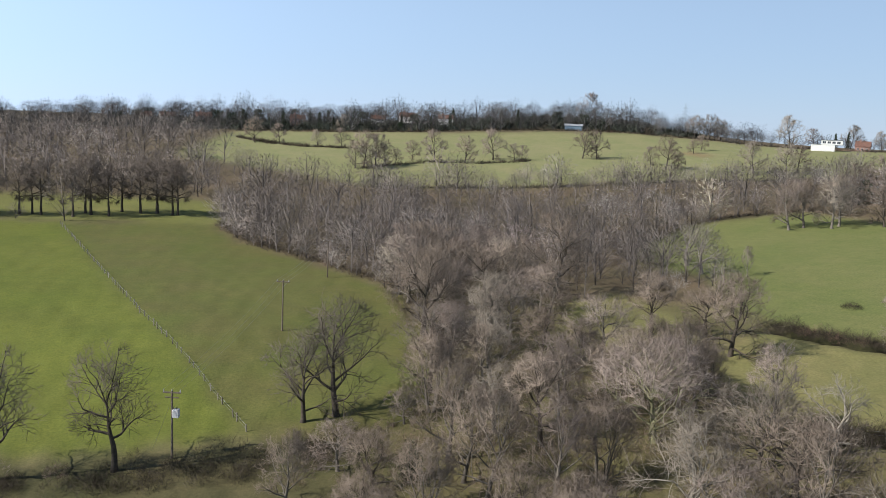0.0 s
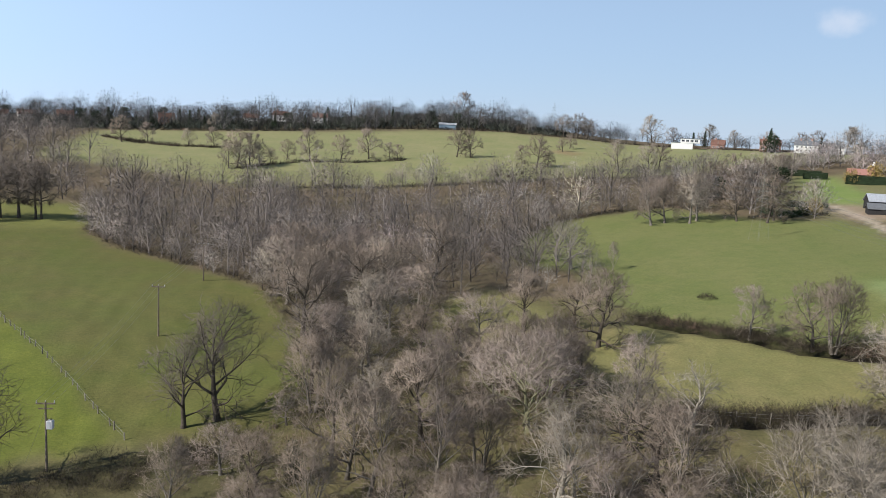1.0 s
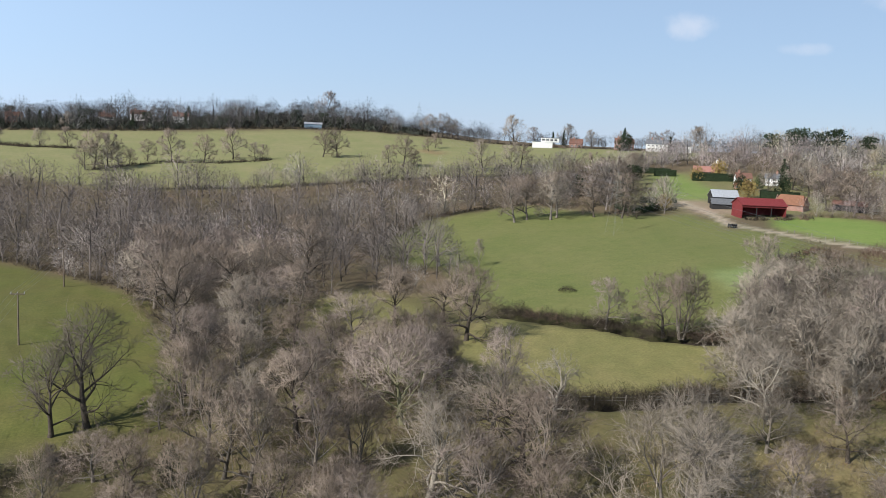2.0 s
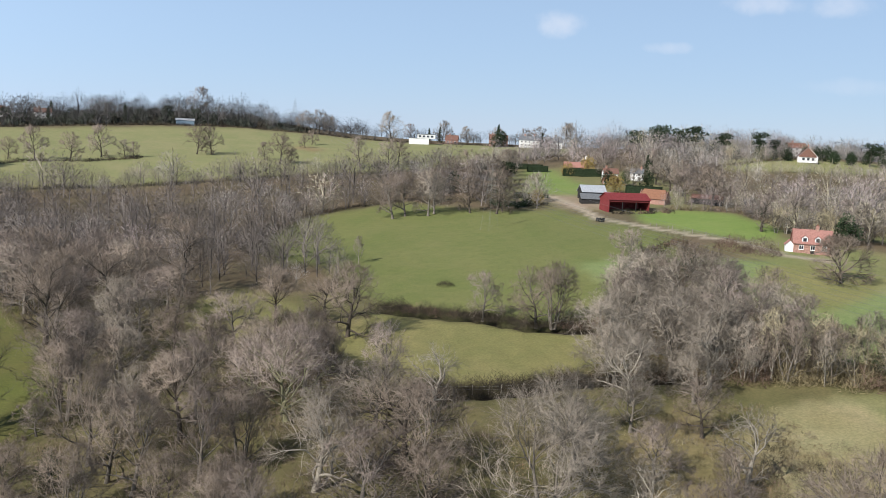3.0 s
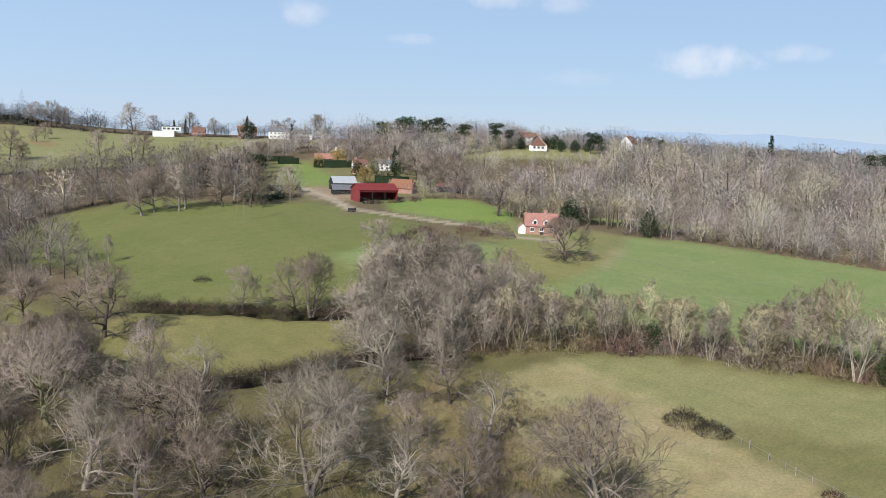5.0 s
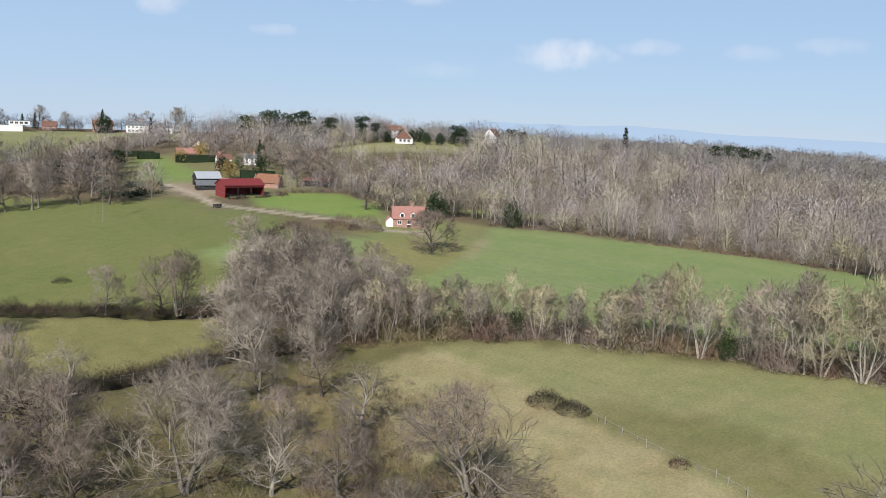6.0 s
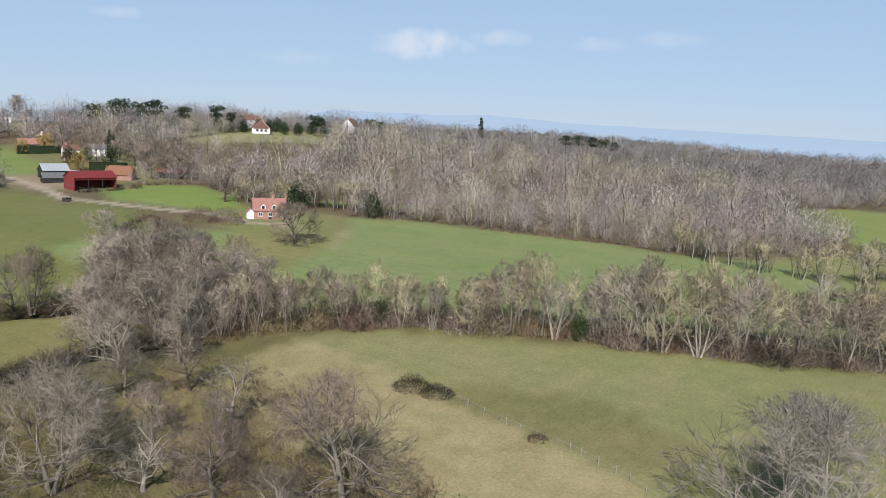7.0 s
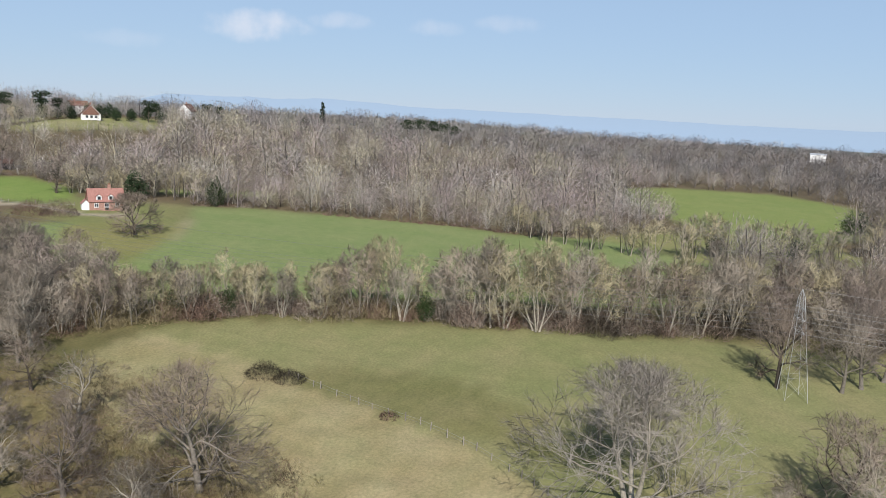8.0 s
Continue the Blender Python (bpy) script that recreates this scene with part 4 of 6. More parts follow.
def grown_model(**how):
    """A grown tree as one set of triangles, its stem first."""
    (sv, sf), (cv, cf, cn) = grow(**how)
    s = np.concatenate([np.concatenate([q[:, [0, 1, 2]], q[:, [0, 2, 3]]]) for q in sf])
    round_stem = unit(sv - [0, 0, 1] * sv)
    return np.concatenate([sv, cv]), np.concatenate([s, np.concatenate(cf) + len(sv)]), np.concatenate([round_stem, cn]), len(s)


PALE_MATS = [TWIG_OLIVE, TWIG_GREY, TWIG_OLIVE, TWIG_OLIVE, BARK_PALE]
SMALL = [plain_tree(180 + k, 8 + k, 7 + k * 0.8, 30, 220, 1.5, 0.1, 0.05) for k in range(3)]
YOUNG = [grown_model(seed=160 + k, tall=12, wide=8, clear=0.04, girth=0.3, limbs=9, branches=3, sprays=3, twigs=7, twig=1.4, width=0.08, wobble=0.08, stems=3, steep=(50, 82), spray_width=0.04, sides=(4, 3)) for k in range(4)]
DIP = [(282, 46), (272, 35), (266, 24), (264, 12), (263, 2), (267, -9), (285, -21), (302, -48), (322, -64), (345, -84)]
wood("dip_wood", along(DIP, 4.8, 9, 3.0), YOUNG, 172, (0.85, 1.1), "pale bare trees across a field dip", PALE_MATS)


# ---- scrub, brambles and hedges ----
def bush_model(seed, tall, wide, count, twig, width):
    """A low thicket: canes that rise and arch outward. Returns verts, triangles, normals and no stem."""
    rng = np.random.default_rng(seed)
    g, q = rng.uniform(0, 6.283, count), rng.uniform(0, 1, count) ** 0.6
    a = np.stack([np.cos(g) * q * wide / 2, np.sin(g) * q * wide / 2, tall * (1 - q**2) * rng.uniform(0, 0.85, count) - 0.1], 1)
    d = np.stack([np.cos(g) * 0.5, np.sin(g) * 0.5, np.full(count, 0.7)], 1) + rng.normal(0, 0.55, (count, 3))
    centre, half = np.array([0, 0, tall * 0.1]), np.array([wide / 2, wide / 2, tall])
    return *twig_blades(a, a + unit(d) * twig * rng.uniform(0.6, 1.3, (count, 1)), width * rng.uniform(0.6, 1.4, count), centre, half, rng), 0


SCRUB_MATS = [dull(f"scrub_{n}", c, 0.35, 0.5, 0.9, per="tone") for n, c in (("brown", (0.24, 0.182, 0.142)), ("grey", (0.29, 0.245, 0.205)), ("russet", (0.24, 0.16, 0.123)), ("straw", (0.27, 0.225, 0.13)), ("dark", (0.075, 0.062, 0.045)))]
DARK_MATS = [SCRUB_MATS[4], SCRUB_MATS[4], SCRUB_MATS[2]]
BUSHES = [bush_model(200 + k, 1.7 + 0.4 * k, 3.2 + 0.5 * k, 230, 0.8, 0.034) for k in range(4)]
TALL_SCRUB = [bush_model(240 + k, 3.2 + 0.5 * k, 4.0, 300, 1.2, 0.05) for k in range(4)]
wood("hedgerow_scrub", np.concatenate([along(HEDGEROW, 0.5, 301, 3.4) + [3.5, 2.5]]), TALL_SCRUB, 311, (0.85, 1.6), "brown scrub and brambles at a hedgerow's foot", SCRUB_MATS, "scrub")
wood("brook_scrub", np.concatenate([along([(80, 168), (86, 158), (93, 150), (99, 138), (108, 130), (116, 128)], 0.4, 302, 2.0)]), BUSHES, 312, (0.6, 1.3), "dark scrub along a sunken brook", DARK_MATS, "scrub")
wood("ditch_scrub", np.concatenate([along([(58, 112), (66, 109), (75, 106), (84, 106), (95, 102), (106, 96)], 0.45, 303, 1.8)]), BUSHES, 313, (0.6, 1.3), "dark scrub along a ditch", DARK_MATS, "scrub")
wood("lane_scrub", np.concatenate([along([(-75, 106), (-48, 109), (-30, 110), (-14, 112), (2, 120)], 0.5, 304, 4.0)]), BUSHES, 314, (0.6, 1.25), "grey and brown scrub along a pasture's foot", SCRUB_MATS, "scrub")
wood("belt_scrub", scatter(BELT, 5.2, 305), BUSHES, 315, (0.5, 1.3), "brown scrub under a belt of bare trees", [SCRUB_MATS[0], SCRUB_MATS[4], SCRUB_MATS[2], SCRUB_MATS[1]], "scrub")
wood("clump_scrub", scatter(CLUMP, 2.6, 306), BUSHES, 316, (0.7, 1.6), "brown scrub under a clump of bare trees", SCRUB_MATS, "scrub")
THICK = [(60, 56), (84, 66), (98, 76), (96, 62), (84, 30), (70, 20), (52, 30)]
wood("bank_scrub", scatter(THICK, 2.7, 308), BUSHES, 319, (0.5, 1.3), "dark brown scrub and dead grass under bare trees", [SCRUB_MATS[0], SCRUB_MATS[2], SCRUB_MATS[4], SCRUB_MATS[3]], "scrub")
ROUGH = [(84, 92), (100, 88), (106, 70), (100, 52), (88, 34), (70, 20), (52, 30), (58, 56), (80, 66)]
wood("rough_scrub", scatter(ROUGH, 3.6, 307), BUSHES, 317, (0.35, 0.8), "straw-coloured rough grass and brambles", [SCRUB_MATS[3], SCRUB_MATS[1], SCRUB_MATS[0]], "scrub")
wood("wood_foot_scrub", np.concatenate([along(w, 2.0, 360 + k, 1.8) for k, w in enumerate(EDGES)]), [bush_model(210 + k, 1.8, 4.2, 90, 1.0, 0.075) for k in range(3)], 361, (0.6, 1.3), "brown brambles at the foot of a wood", SCRUB_MATS, "scrub")
TUFTS = [bush_model(250 + k, 0.5, 1.3, 34, 0.42, 0.03) for k in range(4)]
TUFT_MATS = [dull(f"tussock_{n}", c, 0.3, 0.7, 0.9, per="tone") for n, c in (("straw", (0.4, 0.33, 0.19)), ("bleached", (0.42, 0.37, 0.25)), ("bracken", (0.26, 0.165, 0.09)), ("olive", (0.2, 0.18, 0.08)), ("dead", (0.3, 0.235, 0.14)))]
wood("tussocks", scatter([(60, 92), (86, 90), (106, 82), (100, 62), (93, 44), (86, 27), (72, 14), (52, 30), (52, 62)], 1.45, 362, lambda x, y: waves(x, y, 11, 9) > -0.55), TUFTS, 363, (0.6, 1.5), "straw and bracken tussocks on a rough bank", TUFT_MATS, "grass")
wood("glen_tussocks", scatter([(30, 96), (60, 92), (66, 106), (52, 128), (40, 150), (20, 140), (12, 110)], 1.9, 364, lambda x, y: waves(x, y, 9, 8) > -0.2), TUFTS, 365, (0.5, 1.2), "olive and straw tussocks under bare trees", [TUFT_MATS[3], TUFT_MATS[4], TUFT_MATS[3]], "grass")
SCRUB = [bush_model(220 + k, 1.4, 3.0, 60, 1.1, 0.13) for k in range(3)]
edge = [along(w, 1.8, 320 + k, 1.6) for k, w in enumerate((
    [(-8, 442), (10, 460), (31, 472), (55, 471), (85, 487)], [(-88, 575), (-62, 540), (-45, 530), (-13, 529)], [(-86, 570), (-58, 540), (-40, 528), (-15, 526)], [(-95, 624), (13, 644), (97, 662), (180, 657), (240, 634), (272, 593), (300, 580), (365, 550), (392, 525)],
    [(173, 280), (186, 282), (197, 275)], [(160, 172), (172, 180), (182, 186)], [(205, 243), (216, 238), (226, 238)]))]
wood("field_hedges", np.concatenate(edge), SCRUB, 318, (0.8, 1.5), "low dark field hedges between winter pastures", DARK_MATS, "hedge")
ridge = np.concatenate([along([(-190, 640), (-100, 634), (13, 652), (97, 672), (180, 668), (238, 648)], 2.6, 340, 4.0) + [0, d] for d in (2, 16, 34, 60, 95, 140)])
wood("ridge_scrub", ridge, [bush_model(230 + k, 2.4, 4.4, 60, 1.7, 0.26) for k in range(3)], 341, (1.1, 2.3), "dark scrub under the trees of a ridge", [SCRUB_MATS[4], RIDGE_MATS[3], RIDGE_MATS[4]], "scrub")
wood("clay_bank_scrub", along([(262, 112), (276, 82), (281, 60), (277, 40)], 1.2, 330, 1.2), SCRUB, 331, (0.5, 0.8), "russet bracken along a wood's edge", [SCRUB_MATS[2]], "scrub")


def thicket(name, x, y, tall, wide, seed, material, label, count=420, twig=0.7, width=0.05, category="bush"):
    v, f, out, _ = bush_model(seed, tall, wide, count, twig, width)
    ob = new(name, link_mesh(name, v, [f], [material], normals=out))
    ob.matrix_world = pose(x, y, float(height(x, y)), 0, 0, seed * 37)
    return tagged(ob, label, category)


thicket("bramble_bush", 111.6, 50, 2.8, 7, 1, SCRUB_MATS[4], "dark brown bramble thicket beside a fence", 1800)
thicket("bramble_bush", 111.4, 45, 2.3, 6, 2, SCRUB_MATS[4], "dark brown bramble thicket beside a fence", 1500)
thicket("bramble_bush", 104.5, 24, 1.3, 3.2, 3, SCRUB_MATS[2], "small russet bramble bush on a fence line")
thicket("gorse_bush", 101, 178, 1.6, 4.6, 4, SCRUB_MATS[4], "low dark bush alone in a meadow", 600)
thicket("hawthorn_bush", 181, 186, 4.0, 11, 5, SCRUB_MATS[0], "rounded brown hawthorn beside a farm track", 900)
thicket("hawthorn_bush", 190, 161, 6.2, 11, 8, SCRUB_MATS[0], "rounded brown hawthorn beside a cottage", 2200, 1.1, 0.06)
thicket("hawthorn_bush", 187, 168, 5.4, 11, 9, SCRUB_MATS[2], "rounded russet hawthorn beside a cottage", 2000, 1.1, 0.06)
thicket("hawthorn_bush", 227, 242, 2.2, 9, 10, SCRUB_MATS[1], "low grey clipped bush beside a red barn", 900)
thicket("hawthorn_bush", 176, 177, 2.6, 10, 6, SCRUB_MATS[2], "rounded russet hawthorn beside a farm track", 900)
thicket("hawthorn_bush", 192, 176, 2.2, 7, 7, SCRUB_MATS[0], "rounded brown hawthorn beside a farm track", 700)
tree_kind("thorn", BARK_OAK, TWIG_BROWN, seed=63, tall=8, wide=11, clear=0.05, girth=0.3, limbs=12, branches=7, sprays=5, twigs=14, twig=1.0, width=0.036, spray_width=0.03, steep=(2, 72))
plant("thorn", 182, 129, 1.4, label="spreading bare thorn tree beside a cottage", name="thorn_tree")


def leaves(centre, half, count, size, rng, shell=0.75):
    """Small evergreen leaves over a rounded mass."""
    d = unit(rng.normal(0, 1, (count, 3)))
    d *= 1 + 0.14 * np.sin(4 * d[:, :1] + 3 * d[:, 1:2] + centre[0]) + 0.1 * np.sin(7 * d[:, 2:])
    a = np.array(centre) + d * np.array(half) * rng.uniform(shell, 1.0, (count, 1))
    b = a + unit(d + rng.normal(0, 0.8, a.shape)) * size * rng.uniform(0.6, 1.3, (count, 1))
    return blades(a, b, size * rng.uniform(0.5, 1.0, count), rng)


def evergreen_kind(key, form, tall, wide, seed, count, size, material):
    """A dark evergreen: 'spire' (narrow cone), 'pine' (flat layered crown on a bare trunk) or 'yew' (rounded to the ground)."""
    rng = np.random.default_rng(seed)
    trunk = tubes(bend(np.array([[0, 0, -0.5]]), np.array([[0.2, 0, tall * 0.85]]), 5, rng, 0, 0.02), np.array([[0.34, 0.26, 0.22, 0.16, 0.06]]) * tall / 14, 6)
    parts = []
    if form == "spire":
        for k in range(9):
            z = tall * (0.08 + 0.1 * k)
            r = wide / 2 * (1 - k / 9.6) * rng.uniform(0.85, 1.1)
            parts.append(leaves((rng.normal(0, 0.1), rng.normal(0, 0.1), z), (r, r, tall * 0.09), count // 9, size, rng, 0.5))
    elif form == "pine":
        for k in range(9):
            g = k * 2.4
            r = wide * 0.3 * (0.3 + 0.7 * rng.uniform())
            parts.append(leaves((math.cos(g) * r, math.sin(g) * r, tall * rng.uniform(0.5, 0.93)), (wide * 0.24, wide * 0.24, tall * 0.08), count // 9, size, rng, 0.4))
    else:
        for k in range(6):
            g = k * 2.4
            r = wide * 0.2 * (k > 0)
            parts.append(leaves((math.cos(g) * r, math.sin(g) * r, tall * (0.62 if k == 0 else rng.uniform(0.3, 0.5))), (wide * 0.3, wide * 0.3, tall * 0.36), count // 6, size, rng, 0.6))
    cv, cf = merge(parts)
    KINDS[key] = (link_mesh("trunk", trunk[0], [trunk[1]], [BARK_OAK], smooth=True), link_mesh("crown", cv, cf, [material]), {})


evergreen_kind("spire", "spire", 14, 5, 401, 540, 0.75, NEEDLES)
evergreen_kind("pine", "pine", 15, 11, 402, 800, 0.8, NEEDLES)
evergreen_kind("yew", "yew", 9, 8, 403, 900, 0.65, NEEDLES)
evergreen_kind("holly", "yew", 9, 6, 404, 1500, 0.42, IVY)
evergreen_kind("golden", "yew", 7, 7, 405, 900, 0.5, TWIG_GOLD)
EVERGREEN = [(random.choice(["yew", "yew", "pine"]), x, y, random.uniform(0.8, 1.2)) for x, y in along([(398, 388), (440, 370), (472, 354), (500, 342)], 8.0, 346, 5.0)] + [(random.choice(["spire", "spire", "pine", "yew", "yew"]), x, y, random.uniform(0.6, 1.05)) for x, y in along([(-190, 665), (-100, 655), (0, 668), (110, 690), (180, 700)], 8.0, 345, 14.0)] + [
    ("yew", 340, 542, 1.35), ("yew", 347, 548, 1.5), ("spire", 343, 545, 1.2), ("pine", 372, 410, 1.35), ("pine", 380, 414, 1.45), ("pine", 386, 404, 1.3), ("pine", 365, 420, 1.25), ("pine", 392, 398, 1.4), ("pine", 472, 336, 1.05), ("yew", 478, 330, 1.1),
    ("pine", 594, 371, 1.0), ("pine", 600, 364, 0.9), ("spire", 636, 292, 1.75), ("pine", 709, 246, 1.2), ("pine", 713, 236, 1.3), ("pine", 716, 226, 1.3), ("pine", 719, 216, 1.2), ("pine", 722, 208, 1.1), ("yew", 622, 300, 1.3),
    ("spire", -156, 703, 0.9), ("spire", -127, 709, 0.9), ("spire", -115, 711, 0.85), ("spire", -104, 712, 0.9), ("pine", -65, 717, 0.9), ("spire", -39, 719, 0.85), ("spire", 60, 717, 1.0), ("spire", 99, 713, 0.9), ("spire", -132, 700, 0.7), ("pine", -170, 690, 0.9), ("pine", -10, 715, 0.8), ("yew", 30, 690, 1.0), ("yew", 70, 690, 1.1), ("yew", 120, 690, 1.1), ("yew", 140, 686, 1.0), ("pine", -90, 700, 0.9),
    ("spire", 310, 590, 0.8), ("spire", 317, 586, 0.9), ("yew", 325, 580, 0.9), ("spire", 378, 540, 0.8), ("yew", 382, 534, 0.8),
    ("yew", 254, 218, 0.75), ("yew", 233, 167, 1.1), ("holly", 243, 142.5, 1.2), ("holly", 246, 144, 1.0), ("holly", 128, 79, 0.75), ("holly", 133, 70, 0.7), ("holly", 147, 33, 0.7), ("yew", 285, -21, 0.9), ("yew", 291, -46, 0.95), ("holly", 386, -72, 1.2), ("yew", 391, -77, 1.1), ("holly", 149, 146, 0.9), ("holly", 5.5, 106, 0.6), ("holly", 271, 316, 0.9), ("yew", 270, 300, 1.0), ("yew", 262, 318, 0.9), ("yew", 196, 326, 1.2), ("holly", 203, 333, 1.4), ("yew", 212, 334, 1.1), ("pine", 220, 338, 0.85), ("yew", 188, 332, 1.1), ("yew", 184, 274, 0.4), ("yew", 188, 275.6, 0.45), ("yew", 192, 278, 0.4), ("spire", 296, 330, 0.9), ("yew", 315, 350, 0.9),
    ("yew", 420, 362, 0.9), ("yew", 427, 358, 0.9), ("yew", 416, 368, 1.0), ("yew", 452, 345, 0.9), ("yew", 460, 340, 0.9), ("yew", 400, 372, 0.8),
]
for key, x, y, size in EVERGREEN:
    what = {"spire": "dark conical conifer", "pine": "dark spreading pine", "yew": "dark rounded yew", "holly": "dark ivy-clad evergreen"}[key]
    plant(key, x, y, size, label=f"{what} among bare winter trees", group=f"{key} trees", name="evergreen_tree")
for x, y, size in ((270, 360, 1.15), (292, 372, 1.3), (195.5, 278, 0.95), (246, 293, 1.3), (408, 384, 0.9)):
    plant("golden", x, y, size, label="golden-twigged willow beside a lawn", group="willows", name="willow_tree")
# single trees up on the hill
for k in range(3):
    tree_kind(f"far{k}", BARK_OAK, (TWIG_BROWN, TWIG_PURPLE, TWIG_GREY)[k], seed=66 + k, tall=14, wide=13, clear=0.1, girth=0.36, limbs=9, branches=5, sprays=4, twigs=11, twig=1.4, width=0.075, spray_width=0.05, sides=(5, 3))
HILL = ((-58, 545, 0.7), (-34, 530, 0.6), (-20, 529, 0.7), (-6, 448, 1.1), (5, 455, 0.7), (193, 536, 0.55), (-0, 452, 1.0), (19, 476, 0.65), (31, 476, 1.0), (47, 474, 0.85), (64, 489, 1.0), (76, 491, 0.55), (80, 489, 0.5), (117, 504, 1.0), (125, 503, 0.95), (-72, 543, 0.9), (151, 459, 1.0), (148, 476, 0.6), (158, 462, 0.55), (204, 554, 0.6), (-10, 446, 0.8), (10, 462, 0.5), (275, 582, 1.3), (241, 640, 1.1), (250, 642, 0.9), (232, 644, 1.0), (321, 590, 1.0), (333, 572, 0.8), (355, 566, 0.8), (300, 600, 0.8), (404, 548, 1.1), (420, 560, 1.1), (396, 570, 0.9), (380, 566, 0.8), (175, 742, 1.5), (-25, 650, 0.7), (190, 440, 1.0), (205, 436, 0.9), (215, 445, 0.9))
for x, y, size in HILL:
    plant(random.choice(["far0", "far1", "far2"]), x, y, size * 1.2, label="bare round-headed tree on a hill pasture", group="hill trees")
wood("ridge_garden_trees", along([(250, 604), (300, 592), (370, 562), (412, 530)], 4.5, 350, 6), SMALL, 353, (0.7, 1.2), "bare garden trees along a ridge", RIDGE_MATS)
FARM_SIDE = ((171, 268, 1.25), (176, 272, 1.1), (165, 277, 1.0), (199, 283, 0.85), (186, 312, 1.0), (192, 322, 1.05), (200, 330, 1.1), (178, 300, 1.1), (210, 338, 1.1), (230, 356, 1.0), (240, 370, 1.0), (206, 352, 1.2), (250, 384, 0.9), (188, 338, 1.1),
    (228, 181, 1.0), (238, 168, 0.9), (246, 176, 0.9), (222, 190, 0.9), (258, 248, 1.1), (252, 256, 1.0), (270, 262, 1.1), (275, 290, 1.1), (286, 312, 1.1), (300, 330, 1.1), (305, 352, 1.1), (268, 275, 1.1), (284, 348, 0.7), (298, 366, 1.0), (262, 300, 0.8))
for x, y, size in FARM_SIDE:
    plant(random.choice(["far0", "far1", "far2"]), x, y, size, label="bare tree beside farm buildings", group="farm trees")


wood("cottage_trees", np.concatenate([along([(226, 186), (240, 174), (252, 158)], 3.4, 351, 2.0), along([(244, 152), (258, 138)], 3.4, 352, 2.0)]), YOUNG, 354, (0.7, 1.0), "pale bare trees beside a cottage garden", PALE_MATS)


# ---- buildings ----
def part(name, bm, material, parent, label=""):
    """Links a bmesh as one mesh object under a thing or a part."""
    me = bpy.data.meshes.new(name)
    bm.to_mesh(me)
    bm.free()
    me.materials.append(material)
    ob = new(name, me)
    ob.parent = parent
    return tagged(ob, label)


def block(*boxes, bevel=0.0):
    """A bmesh of boxes, each (x0, x1, y0, y1, z0, z1)."""
    bm = bmesh.new()
    for x0, x1, y0, y1, z0, z1 in boxes:
        m = Matrix.Translation(((x0 + x1) / 2, (y0 + y1) / 2, (z0 + z1) / 2)) @ Matrix.Diagonal((x1 - x0, y1 - y0, z1 - z0, 1))
        bmesh.ops.create_cube(bm, size=1, matrix=m)
    if bevel:
        bmesh.ops.bevel(bm, geom=bm.edges[:], offset=bevel, segments=1, affect="EDGES")
    return bm


def gable_roof(length, depth, eave, ridge, over=0.35, thick=0.18, hip=0.0):
    """A pitched roof along x with thickness; hip: how far the ridge stops short of each end."""
    bm = bmesh.new()
    l, d = length / 2 + over, depth / 2 + over
    drop = (ridge - eave) * over / (depth / 2)
    r = l - hip
    for s in (-1, 1):
        top = [(-l, s * d, eave - drop), (l, s * d, eave - drop), (r, 0, ridge), (-r, 0, ridge)]
        solid(bm, top, thick)
    if hip:
        for s in (-1, 1):
            solid(bm, [(s * l, -d, eave - drop), (s * l, d, eave - drop), (s * r, 0, ridge)], thick)
    return bm


def solid(bm, ring, thick):
    low = [bm.verts.new(p) for p in ring]
    high = [bm.verts.new((p[0], p[1], p[2] + thick)) for p in ring]
    bm.faces.new(low[::-1])
    bm.faces.new(high)
    for k in range(len(ring)):
        n = (k + 1) % len(ring)
        bm.faces.new((low[k], low[n], high[n], high[k]))


def gable_wall(length, depth, eave, ridge, thick=0.3, open_front=False):
    """Four walls with pointed ends."""
    bm = bmesh.new()
    l, d = length / 2, depth / 2
    for s in (-1, 1):
        ring = [(s * l, -d, -0.6), (s * l, d, -0.6), (s * l, d, eave), (s * l, 0, ridge), (s * l, -d, eave)]
        a = [bm.verts.new(p) for p in ring]
        b = [bm.verts.new((p[0] - s * thick, p[1], p[2])) for p in ring]
        bm.faces.new(a), bm.faces.new(b[::-1])
        for k in range(5):
            n = (k + 1) % 5
            bm.faces.new((a[k], a[n], b[n], b[k]))
    for s in (-1, 1):
        if open_front and s < 0:
            continue
        m = Matrix.Translation((0, s * (d - thick / 2), (eave - 0.6) / 2)) @ Matrix.Diagonal((length - 2 * thick - 0.01, thick, eave + 0.6, 1))
        bmesh.ops.create_cube(bm, size=1, matrix=m)
    bmesh.ops.recalc_face_normals(bm, faces=bm.faces[:])
    return bm


